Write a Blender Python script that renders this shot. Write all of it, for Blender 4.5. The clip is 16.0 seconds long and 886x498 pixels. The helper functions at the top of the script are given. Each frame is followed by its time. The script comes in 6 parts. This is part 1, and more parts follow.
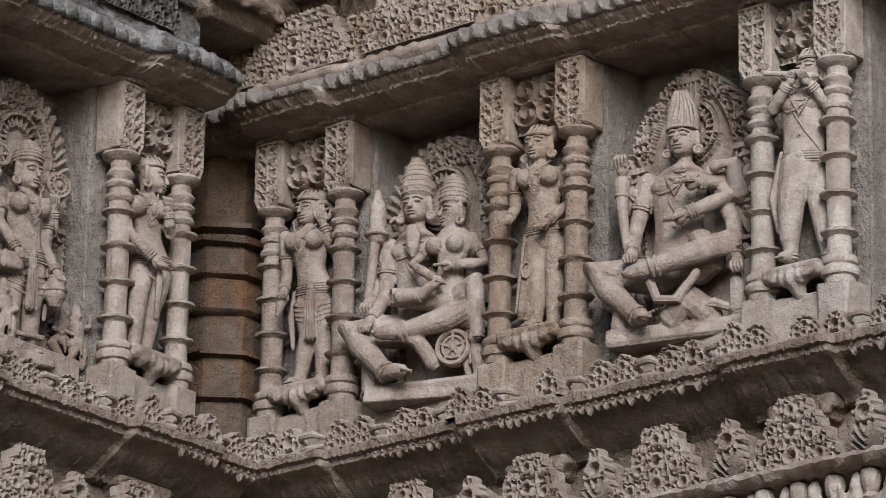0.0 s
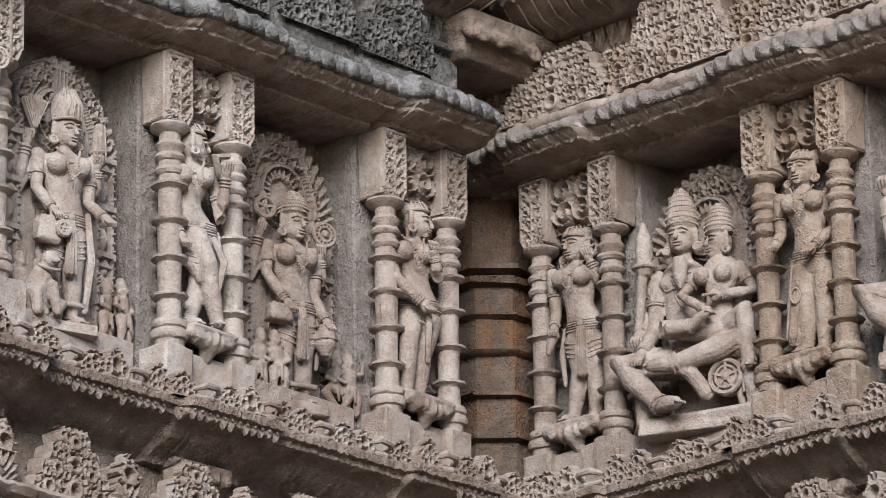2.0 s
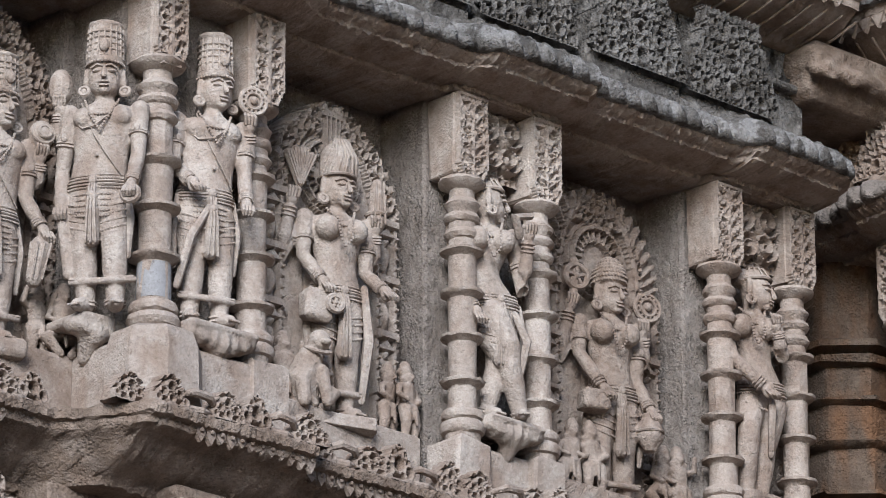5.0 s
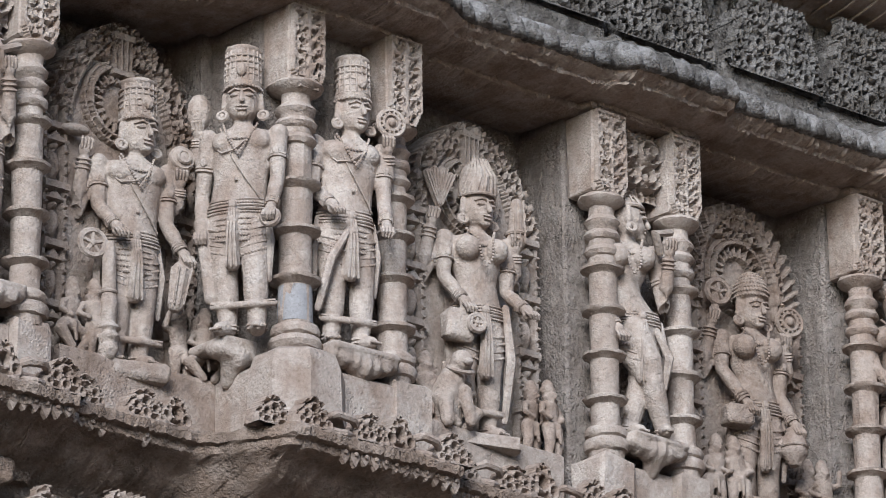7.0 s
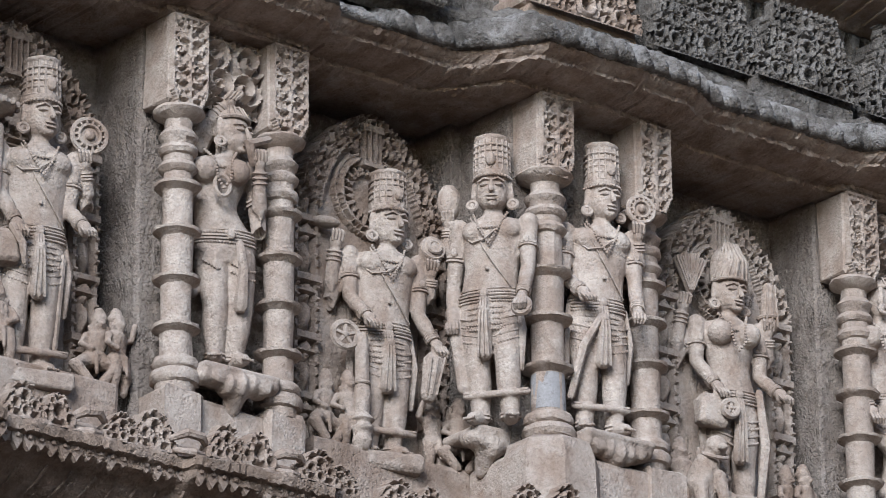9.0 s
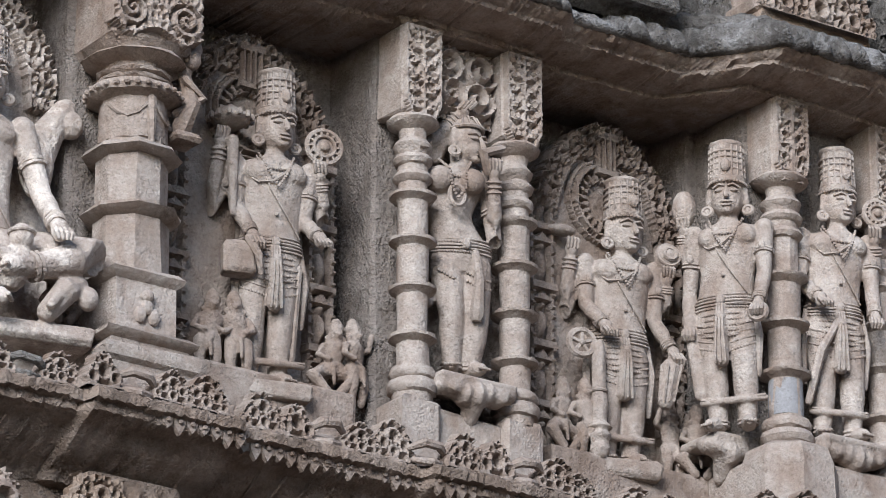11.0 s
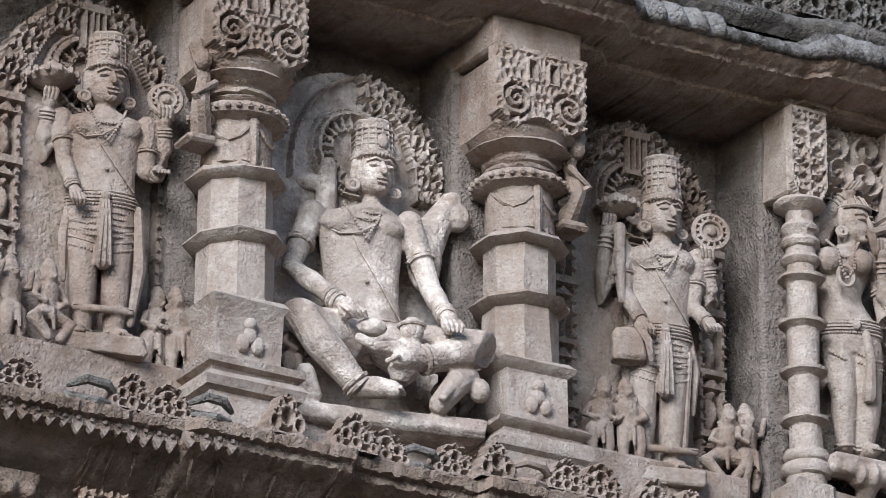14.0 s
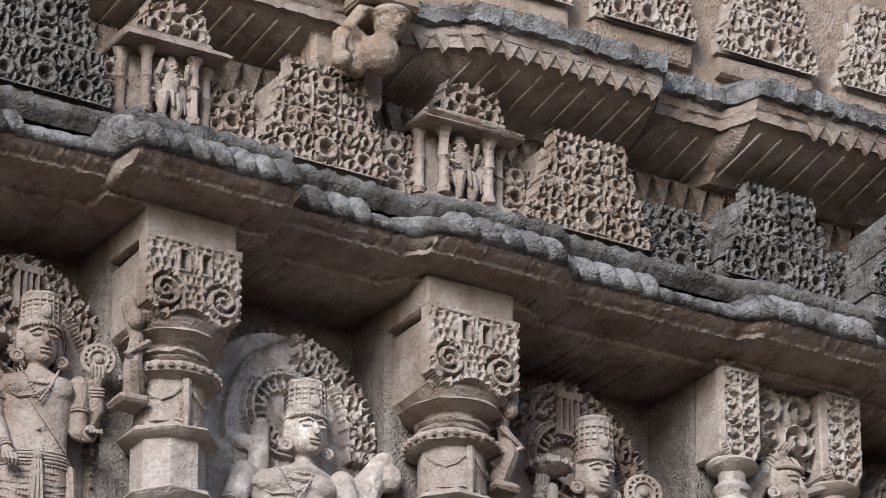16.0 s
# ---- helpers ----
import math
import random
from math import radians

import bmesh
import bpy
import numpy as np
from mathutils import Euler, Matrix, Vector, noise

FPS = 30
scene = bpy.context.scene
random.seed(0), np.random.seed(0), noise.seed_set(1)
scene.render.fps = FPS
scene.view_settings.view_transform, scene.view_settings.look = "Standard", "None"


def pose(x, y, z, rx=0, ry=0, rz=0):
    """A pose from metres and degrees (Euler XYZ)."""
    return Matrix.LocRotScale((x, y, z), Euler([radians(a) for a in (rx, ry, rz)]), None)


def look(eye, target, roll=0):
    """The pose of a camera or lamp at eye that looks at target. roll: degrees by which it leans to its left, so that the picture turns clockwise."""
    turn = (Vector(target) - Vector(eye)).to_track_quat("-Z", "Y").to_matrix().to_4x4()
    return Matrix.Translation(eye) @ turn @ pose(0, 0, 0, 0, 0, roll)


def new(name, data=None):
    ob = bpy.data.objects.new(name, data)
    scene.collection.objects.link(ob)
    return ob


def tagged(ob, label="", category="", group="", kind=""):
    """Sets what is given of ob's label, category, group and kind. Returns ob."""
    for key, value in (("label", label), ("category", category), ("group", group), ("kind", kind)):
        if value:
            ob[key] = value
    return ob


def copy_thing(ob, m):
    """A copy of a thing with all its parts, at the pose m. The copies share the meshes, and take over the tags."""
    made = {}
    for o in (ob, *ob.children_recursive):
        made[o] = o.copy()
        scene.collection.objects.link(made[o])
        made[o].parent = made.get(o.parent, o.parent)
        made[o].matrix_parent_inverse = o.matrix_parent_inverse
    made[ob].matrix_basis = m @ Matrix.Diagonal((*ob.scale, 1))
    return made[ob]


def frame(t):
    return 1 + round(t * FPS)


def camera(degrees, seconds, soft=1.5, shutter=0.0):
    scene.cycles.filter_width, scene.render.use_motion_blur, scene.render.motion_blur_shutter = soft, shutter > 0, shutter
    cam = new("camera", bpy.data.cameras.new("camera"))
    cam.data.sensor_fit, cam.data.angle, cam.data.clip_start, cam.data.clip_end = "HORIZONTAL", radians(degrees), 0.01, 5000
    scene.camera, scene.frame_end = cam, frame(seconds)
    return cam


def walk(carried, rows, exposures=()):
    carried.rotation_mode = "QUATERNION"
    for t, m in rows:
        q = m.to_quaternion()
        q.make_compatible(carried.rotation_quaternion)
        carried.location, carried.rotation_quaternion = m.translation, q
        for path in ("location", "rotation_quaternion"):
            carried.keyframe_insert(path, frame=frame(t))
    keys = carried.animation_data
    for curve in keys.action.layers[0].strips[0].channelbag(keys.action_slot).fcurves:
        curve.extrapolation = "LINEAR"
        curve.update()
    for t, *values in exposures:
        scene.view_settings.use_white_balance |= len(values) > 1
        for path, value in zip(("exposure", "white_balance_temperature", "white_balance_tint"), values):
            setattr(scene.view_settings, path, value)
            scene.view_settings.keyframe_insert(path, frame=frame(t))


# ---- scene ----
cam = camera(10.495, 16.0, soft=0.8)
ROWS = [
    (0, pose(-2.273, -2.01, -1.032, 109.235, -0.776, -50.688)),
    (0.5, pose(-2.273, -2.01, -1.032, 109.152, -0.97, -49.892)),
    (1, pose(-2.273, -2.01, -1.032, 109.107, 0.404, -48.749)),
    (1.5, pose(-2.273, -2.01, -1.032, 108.792, 0.87, -48.22)),
    (2, pose(-2.273, -2.01, -1.032, 109.675, 0.917, -46.731)),
    (2.5, pose(-2.273, -2.01, -1.032, 110.078, 0.817, -46.086)),
    (3, pose(-2.273, -2.01, -1.032, 110.138, 1.133, -45.692)),
    (3.5, pose(-1.262, -1.116, -0.573, 109.586, 0.873, -45.268)),
    (4, pose(-0, -0, -0, 109.93, 0.764, -44.008)),
    (4.5, pose(-0, -0, -0, 110.622, 0.662, -42.909)),
    (4.7, pose(0, 0, 0, 110.698, 0.369, -42.665)),
    (6.8, pose(0, 0, 0, 110.96, 0.565, -40.706)),
    (7, pose(-0, -0, -0, 111.009, 0.532, -40.476)),
    (7.5, pose(-0, -0, -0, 110.938, 0.517, -39.629)),
    (8, pose(-0, -0, -0, 111.099, 0.433, -38.948)),
    (8.5, pose(-0, -0, -0, 111.409, 0.476, -38.055)),
    (9, pose(-0, -0, -0, 112.077, 0.378, -37.329)),
    (9.2, pose(0, 0, 0, 112.23, 0.493, -36.97)),
    (11.3, pose(0, 0, 0, 112.244, 0.018, -33.948)),
    (11.5, pose(-0, -0, -0, 112.359, 0.123, -33.568)),
    (12, pose(-0, -0, -0, 112.606, 0.062, -32.793)),
    (12.5, pose(-0, -0, -0, 112.746, -0.35, -31.658)),
    (13, pose(-0, -0, -0, 112.741, -0.534, -30.867)),
    (13.5, pose(-0, -0, -0, 112.736, -0.509, -30.023)),
    (14, pose(-0, -0, -0, 113.206, -0.249, -29.571)),
    (14.5, pose(-0, -0, -0, 113.466, -0.419, -30.333)),
    (15, pose(-0, -0, -0, 114.913, -0.2, -30.575)),
    (15.5, pose(-0, -0, -0, 115.679, -0.261, -30.527)),
    (16, pose(-0, -0, -0, 116.299, -0.011, -30.341)),
]
walk(cam, ROWS, [(0, 0.36, 5850, 9), (1.3, 0.7, 5850, 9), (3.5, 0.66, 5750, 9), (8, 0.6, 5650, 9), (14, 0.62, 5650, 9), (16, 0.7, 5750, 9)])

# ---- sky and sun: an overcast day ----
world = bpy.data.worlds.new("sky")
scene.world = world
world.use_nodes = True
nt = world.node_tree
sky = nt.nodes.new("ShaderNodeTexSky")
sky.sky_type, sky.sun_disc = "NISHITA", False
sky.sun_elevation, sky.sun_rotation = radians(26), radians(228)
nt.links.new(sky.outputs[0], nt.nodes["Background"].inputs[0])
nt.nodes["Background"].inputs[1].default_value = 0.1
sun = new("sun", bpy.data.lights.new("sun", "SUN"))
sun.data.energy, sun.data.angle, sun.data.color = 2.9, radians(26), (1.0, 0.95, 0.88)
sun.matrix_world = look((-8.5, -3.5, 11.2), (9.0, 12.0, 0.0))


# ---- materials ----
def stone_material(name, dark, mid, pale, stain, stain_amount=0.5, bump=0.5, patch=None, patch_amount=0.5, patch_scale=3.0):
    m = bpy.data.materials.new(name)
    m.use_nodes = True
    t = m.node_tree
    n, l = t.nodes, t.links
    bsdf = n["Principled BSDF"]
    geo = n.new("ShaderNodeNewGeometry")
    info = n.new("ShaderNodeObjectInfo")

    def noise_node(scale, detail=5.0, rough=0.6):
        q = n.new("ShaderNodeTexNoise")
        q.inputs["Scale"].default_value, q.inputs["Detail"].default_value, q.inputs["Roughness"].default_value = scale, detail, rough
        l.new(geo.outputs["Position"], q.inputs["Vector"])
        return q.outputs["Fac"]

    def ramp(src, a, b, ca=(0, 0, 0), cb=(1, 1, 1)):
        r = n.new("ShaderNodeValToRGB")
        r.color_ramp.elements[0].position, r.color_ramp.elements[1].position = a, b
        r.color_ramp.elements[0].color, r.color_ramp.elements[1].color = (*ca, 1), (*cb, 1)
        l.new(src, r.inputs[0])
        return r.outputs[0]

    def mix(fac, a, b, blend="MIX"):
        q = n.new("ShaderNodeMix")
        q.data_type, q.blend_type = "RGBA", blend
        for sock, value in ((q.inputs[0], fac), (q.inputs[6], a), (q.inputs[7], b)):
            if hasattr(value, "links"):
                l.new(value, sock)
            else:
                sock.default_value = value if isinstance(value, float) else (*value, 1)
        return q.outputs[2]

    colour = mix(ramp(noise_node(2.3, 6), 0.36, 0.66), dark, mid)
    colour = mix(ramp(noise_node(11.0, 7, 0.7), 0.42, 0.72), colour, pale)
    streak = n.new("ShaderNodeMapping")
    streak.inputs["Scale"].default_value = (8.0, 8.0, 3.0)
    l.new(geo.outputs["Position"], streak.inputs["Vector"])
    sn = n.new("ShaderNodeTexNoise")
    sn.inputs["Scale"].default_value, sn.inputs["Detail"].default_value = 1.0, 6.0
    l.new(streak.outputs[0], sn.inputs["Vector"])
    k = n.new("ShaderNodeMath")
    k.operation = "MULTIPLY"
    k.inputs[1].default_value = stain_amount
    l.new(ramp(sn.outputs["Fac"], 0.47, 0.66), k.inputs[0])
    colour = mix(k.outputs[0], colour, stain)
    if patch:
        k2 = n.new("ShaderNodeMath")
        k2.operation = "MULTIPLY"
        k2.inputs[1].default_value = patch_amount
        l.new(ramp(noise_node(patch_scale, 8, 0.7), 0.48, 0.58), k2.inputs[0])
        colour = mix(k2.outputs[0], colour, patch)
    grain = ramp(noise_node(75.0, 6, 0.75), 0.3, 0.75, (0.76, 0.75, 0.74), (1.14, 1.14, 1.14))
    colour = mix(1.0, colour, grain, "MULTIPLY")
    # weathered pits and dirt specks, a few centimetres wide
    speck = ramp(noise_node(26.0, 8, 0.8), 0.3, 0.44, (0.5, 0.46, 0.43), (1, 1, 1))
    colour = mix(1.0, colour, speck, "MULTIPLY")
    tone = ramp(info.outputs["Random"], 0.0, 1.0, (0.9, 0.88, 0.86), (1.08, 1.07, 1.06))
    colour = mix(1.0, colour, tone, "MULTIPLY")
    l.new(colour, bsdf.inputs["Base Color"])
    bsdf.inputs["Roughness"].default_value = 0.92
    bsdf.inputs["Specular IOR Level"].default_value = 0.2
    b1 = n.new("ShaderNodeBump")
    b1.inputs["Strength"].default_value, b1.inputs["Distance"].default_value = bump, 0.012
    l.new(noise_node(95.0, 6, 0.72), b1.inputs["Height"])
    b2 = n.new("ShaderNodeBump")
    b2.inputs["Strength"].default_value, b2.inputs["Distance"].default_value = bump * 0.9, 0.035
    l.new(noise_node(22.0, 5, 0.6), b2.inputs["Height"])
    l.new(b1.outputs[0], b2.inputs["Normal"])
    # pits and tool marks, in patches
    pit = n.new("ShaderNodeTexVoronoi")
    pit.inputs["Scale"].default_value = 85.0
    l.new(geo.outputs["Position"], pit.inputs["Vector"])
    where = n.new("ShaderNodeMath")
    where.operation = "MULTIPLY"
    l.new(ramp(pit.outputs["Distance"], 0.1, 0.55), where.inputs[0])
    l.new(ramp(noise_node(7.0, 4), 0.4, 0.62), where.inputs[1])
    b3 = n.new("ShaderNodeBump")
    b3.inputs["Strength"].default_value, b3.inputs["Distance"].default_value = min(1.0, bump * 1.1), 0.006
    l.new(where.outputs[0], b3.inputs["Height"])
    l.new(b2.outputs[0], b3.inputs["Normal"])
    l.new(b3.outputs[0], bsdf.inputs["Normal"])
    return m


STONE = stone_material("buff_sandstone", (0.264, 0.204, 0.168), (0.336, 0.272, 0.232), (0.416, 0.36, 0.32), (0.176, 0.124, 0.092), 0.65, 0.4, (0.448, 0.4, 0.36), 0.4, 6.0)
PALE = stone_material("pale_worn_sandstone", (0.336, 0.28, 0.244), (0.4, 0.34, 0.3), (0.496, 0.448, 0.408), (0.24, 0.172, 0.132), 0.6, 0.36, (0.528, 0.48, 0.44), 0.45, 7.0)
WARM = stone_material("warm_sandstone", (0.264, 0.196, 0.148), (0.344, 0.268, 0.212), (0.424, 0.36, 0.304), (0.216, 0.144, 0.096), 0.5, 0.5)
WHITE = stone_material("lichen_whitened_stone", (0.36, 0.3, 0.26), (0.42, 0.36, 0.32), (0.52, 0.47, 0.43), (0.3, 0.235, 0.2), 0.3, 0.4, (0.78, 0.71, 0.65), 0.85, 5.0)
CRUST = stone_material("blackened_stone", (0.104, 0.096, 0.0896), (0.16, 0.148, 0.136), (0.288, 0.276, 0.264), (0.056, 0.0528, 0.0496), 0.6, 0.9, (0.336, 0.328, 0.32), 0.5, 9.0)
LICHEN = stone_material("lichen_grey_stone", (0.104, 0.0976, 0.092), (0.176, 0.164, 0.156), (0.336, 0.328, 0.324), (0.064, 0.06, 0.056), 0.7, 0.9, (0.48, 0.48, 0.488), 0.5, 9.0)
SOOT = stone_material("sooty_grey_stone", (0.16, 0.148, 0.136), (0.224, 0.208, 0.192), (0.336, 0.32, 0.304), (0.104, 0.096, 0.088), 0.5, 0.8)
# rust-streaked brown stone; the corner's shade is put into its dark base colours
SHADED_RUST = stone_material("brown_shade_darkened_stone", (0.096, 0.072, 0.056), (0.136, 0.1, 0.076), (0.192, 0.148, 0.116), (0.216, 0.096, 0.036), 0.5, 0.7)
BROWN = stone_material("brown_stained_stone", (0.216, 0.16, 0.124), (0.288, 0.224, 0.18), (0.368, 0.308, 0.264), (0.152, 0.116, 0.092), 0.7, 0.7)
ROUGH = stone_material("rough_pitted_stone", (0.264, 0.228, 0.204), (0.336, 0.296, 0.268), (0.416, 0.376, 0.348), (0.2, 0.168, 0.144), 0.45, 1.0)
GREY = stone_material("smooth_grey_repair", (0.288, 0.288, 0.304), (0.32, 0.32, 0.336), (0.36, 0.36, 0.376), (0.264, 0.264, 0.272), 0.3, 0.15)

# the two walls: x runs along the wall, y into it; the far left wall stands 0.18 m further back
W1 = Matrix.Translation((0, 12, 0))
W2 = Matrix.Translation((0, 12.18, 0))
WR = Matrix.Translation((13.4, 12, 0.003)) @ Matrix.Rotation(radians(-90), 4, "Z")
rng = np.random.default_rng(7)


# ---- mesh tools ----
class Shape:
    """Collects vertices and faces of one mesh."""

    def __init__(self):
        self.v, self.f, self.n = [], [], 0

    def add(self, verts, faces):
        verts = np.asarray(verts, float)
        self.v.append(verts)
        self.f.extend([tuple(int(i) + self.n for i in q) for q in faces])
        self.n += len(verts)
        return self

    def box(self, x0, x1, y0, y1, z0, z1, b=0.006, wear=0.002):
        """A block with chamfered, slightly uneven edges."""
        b = min(b, (x1 - x0) * 0.3, (y1 - y0) * 0.3, (z1 - z0) * 0.3)
        lo, hi = np.array([x0, y0, z0]), np.array([x1, y1, z1])
        verts, index = [], {}
        for sx in (0, 1):
            for sy in (0, 1):
                for sz in (0, 1):
                    s = np.array([sx, sy, sz])
                    corner = np.where(s, hi, lo)
                    for a in range(3):
                        p = corner + np.where(s, -b, b)
                        p[a] = corner[a]
                        index[sx, sy, sz, a] = len(verts)
                        verts.append(p)
        verts = np.array(verts) + rng.normal(0, wear, (24, 3))
        g = lambda s, a: index[s[0], s[1], s[2], a]
        faces = []
        for a in range(3):
            o, p = [(1, 2), (2, 0), (0, 1)][a]
            for side in (0, 1):
                ring = []
                for i, j in ((0, 0), (1, 0), (1, 1), (0, 1)):
                    s = [0, 0, 0]
                    s[a], s[o], s[p] = side, i, j
                    ring.append(g(s, a))
                faces.append(ring if side else ring[::-1])
            for i in (0, 1):
                for j in (0, 1):
                    s0, s1 = [0, 0, 0], [0, 0, 0]
                    s0[a], s0[o], s0[p] = 0, i, j
                    s1[a], s1[o], s1[p] = 1, i, j
                    q = [g(s0, o), g(s1, o), g(s1, p), g(s0, p)]
                    faces.append(q if i == j else q[::-1])
        for i in (0, 1):
            for j in (0, 1):
                for k in (0, 1):
                    q = [g((i, j, k), 0), g((i, j, k), 1), g((i, j, k), 2)]
                    faces.append(q if (i + j + k) % 2 else q[::-1])
        return self.add(verts, faces)

    def lathe(self, cx, cy, profile, n=20, turn=0.0, wear=0.0015):
        """profile: (radius, z) from the bottom up."""
        verts = []
        for r, z in profile:
            for i in range(n):
                a = turn + 2 * math.pi * i / n
                verts.append((cx + r * math.cos(a), cy + r * math.sin(a), z))
        verts = np.array(verts) + rng.normal(0, wear, (len(verts), 3))
        faces = [(k * n + i, k * n + (i + 1) % n, (k + 1) * n + (i + 1) % n, (k + 1) * n + i) for k in range(len(profile) - 1) for i in range(n)]
        faces.append(tuple(range(n))[::-1])
        faces.append(tuple((len(profile) - 1) * n + i for i in range(n)))
        return self.add(verts, faces)

    def ball(self, c, r, n=10, turn=None):
        r = np.broadcast_to(np.asarray(r, float), 3)
        verts, m = [(0, 0, -1)], max(4, n // 2 + 1)
        for k in range(1, m):
            p = -math.pi / 2 + math.pi * k / m
            verts += [(math.cos(p) * math.cos(2 * math.pi * i / n), math.cos(p) * math.sin(2 * math.pi * i / n), math.sin(p)) for i in range(n)]
        verts.append((0, 0, 1))
        faces = [(0, 1 + (i + 1) % n, 1 + i) for i in range(n)]
        for k in range(m - 2):
            a = 1 + k * n
            faces += [(a + i, a + (i + 1) % n, a + n + (i + 1) % n, a + n + i) for i in range(n)]
        a, e = 1 + (m - 2) * n, len(verts) - 1
        faces += [(a + i, a + (i + 1) % n, e) for i in range(n)]
        verts = np.array(verts) * r
        if turn is not None:
            verts = verts @ np.array(Euler([radians(q) for q in turn]).to_matrix()).T
        return self.add(verts + np.asarray(c, float), faces)

    def tube(self, points, radii, n=8, flat=1.0):
        """A tapered limb along points with rounded ends. flat squeezes it in depth."""
        pts = [Vector(p) for p in points]
        radii = list(radii) if hasattr(radii, "__len__") else [radii] * len(pts)
        d0, d1 = (pts[1] - pts[0]).normalized(), (pts[-1] - pts[-2]).normalized()
        pts = [pts[0] - d0 * radii[0] * 0.7] + pts + [pts[-1] + d1 * radii[-1] * 0.7]
        radii = [radii[0] * 0.55] + radii + [radii[-1] * 0.55]
        side = Vector((0, 1, 0)) if abs(d0.y) < 0.9 else Vector((1, 0, 0))
        verts = []
        for k, (p, r) in enumerate(zip(pts, radii)):
            d = (pts[min(k + 1, len(pts) - 1)] - pts[max(k - 1, 0)]).normalized()
            a = (side - d * side.dot(d)).normalized()
            b = d.cross(a)
            for i in range(n):
                w = 2 * math.pi * i / n
                verts.append(p + a * (r * flat * math.cos(w)) + b * (r * math.sin(w)))
        faces = [(k * n + i, k * n + (i + 1) % n, (k + 1) * n + (i + 1) % n, (k + 1) * n + i) for k in range(len(pts) - 1) for i in range(n)]
        faces += [tuple(range(n))[::-1], tuple((len(pts) - 1) * n + i for i in range(n))]
        return self.add([tuple(v) for v in verts], faces)

    def ring(self, c, rx, ry, r, n=16, tilt=0.0, m=6):
        """A torus round the z axis, tilted about x."""
        verts = []
        for i in range(n):
            a = 2 * math.pi * i / n
            for j in range(m):
                b = 2 * math.pi * j / m
                q = Vector((math.cos(a) * (rx + r * math.cos(b)), math.sin(a) * (ry + r * math.cos(b)), r * math.sin(b)))
                q.rotate(Euler((radians(tilt), 0, 0)))
                verts.append(tuple(q + Vector(c)))
        faces = [(i * m + j, ((i + 1) % n) * m + j, ((i + 1) % n) * m + (j + 1) % m, i * m + (j + 1) % m) for i in range(n) for j in range(m)]
        return self.add(verts, faces)

    def relief(self, x0, x1, z0, z1, y, depth, fn, step=0.006):
        """Carving that stands out by depth from the plane y; fn gives heights from 0 (plane) to 1, and less than 0 outside its outline."""
        nx, nz = max(3, int((x1 - x0) / step)), max(3, int((z1 - z0) / step))
        X, Z = np.meshgrid(np.linspace(x0, x1, nx), np.linspace(z0, z1, nz))
        h = fn(X, Z)
        keep = h >= 0
        Y = y - depth * np.clip(h, -0.4, 1.2) + np.where(keep, rng.normal(0, 0.0012, h.shape), 0)
        verts = np.stack([X, Y, Z], -1).reshape(-1, 3)
        q = keep[:-1, :-1] | keep[1:, :-1] | keep[:-1, 1:] | keep[1:, 1:]
        i, j = np.nonzero(q)
        a = i * nx + j
        faces = np.stack([a, a + 1, a + nx + 1, a + nx], 1)
        used = np.unique(faces)
        back = np.full(len(verts), -1)
        back[used] = np.arange(len(used))
        return self.add(verts[used], back[faces].tolist())

    def sweep(self, path, profile, wear=0.004):
        """path: rows (x, out); profile: rows (out, z). A moulding that runs along the wall."""
        n = len(profile)
        verts = []
        for x, d in path:
            for o, z in profile:
                verts.append((x, -(o + d), z))
        verts = np.array(verts)
        verts += rng.normal(0, 1, verts.shape) * (0.3 * wear, wear, wear)
        faces = [(k * n + i, (k + 1) * n + i, (k + 1) * n + i + 1, k * n + i + 1) for k in range(len(path) - 1) for i in range(n - 1)]
        faces += [tuple(range(n)), tuple((len(path) - 1) * n + i for i in range(n))[::-1]]
        return self.add(verts, faces)

    def mesh(self, name, material, smooth=True):
        me = bpy.data.meshes.new(name)
        me.from_pydata(np.concatenate(self.v).tolist(), [], self.f)
        me.materials.append(material)
        if smooth:
            me.polygons.foreach_set("use_smooth", [True] * len(me.polygons))
            if smooth != "soft":
                me.set_sharp_from_angle(angle=radians(38))
        return me


def thing(name, label, category, W=None, at=(0, 0, 0), group="", kind=""):
    ob = new(name)
    ob.matrix_world = (W or Matrix()) @ Matrix.Translation(at)
    return tagged(ob, label, category, group, kind)


def part(name, shape, material, parent, label="", smooth=True):
    ob = new(name, shape.mesh(name, material, smooth))
    ob.parent = parent
    return tagged(ob, label)


def solid(name, shape, material, W, label, category="", group="", kind="", smooth=True):
    ob = new(name, shape.mesh(name, material, smooth))
    ob.matrix_world = W
    return tagged(ob, label, category, group, kind)


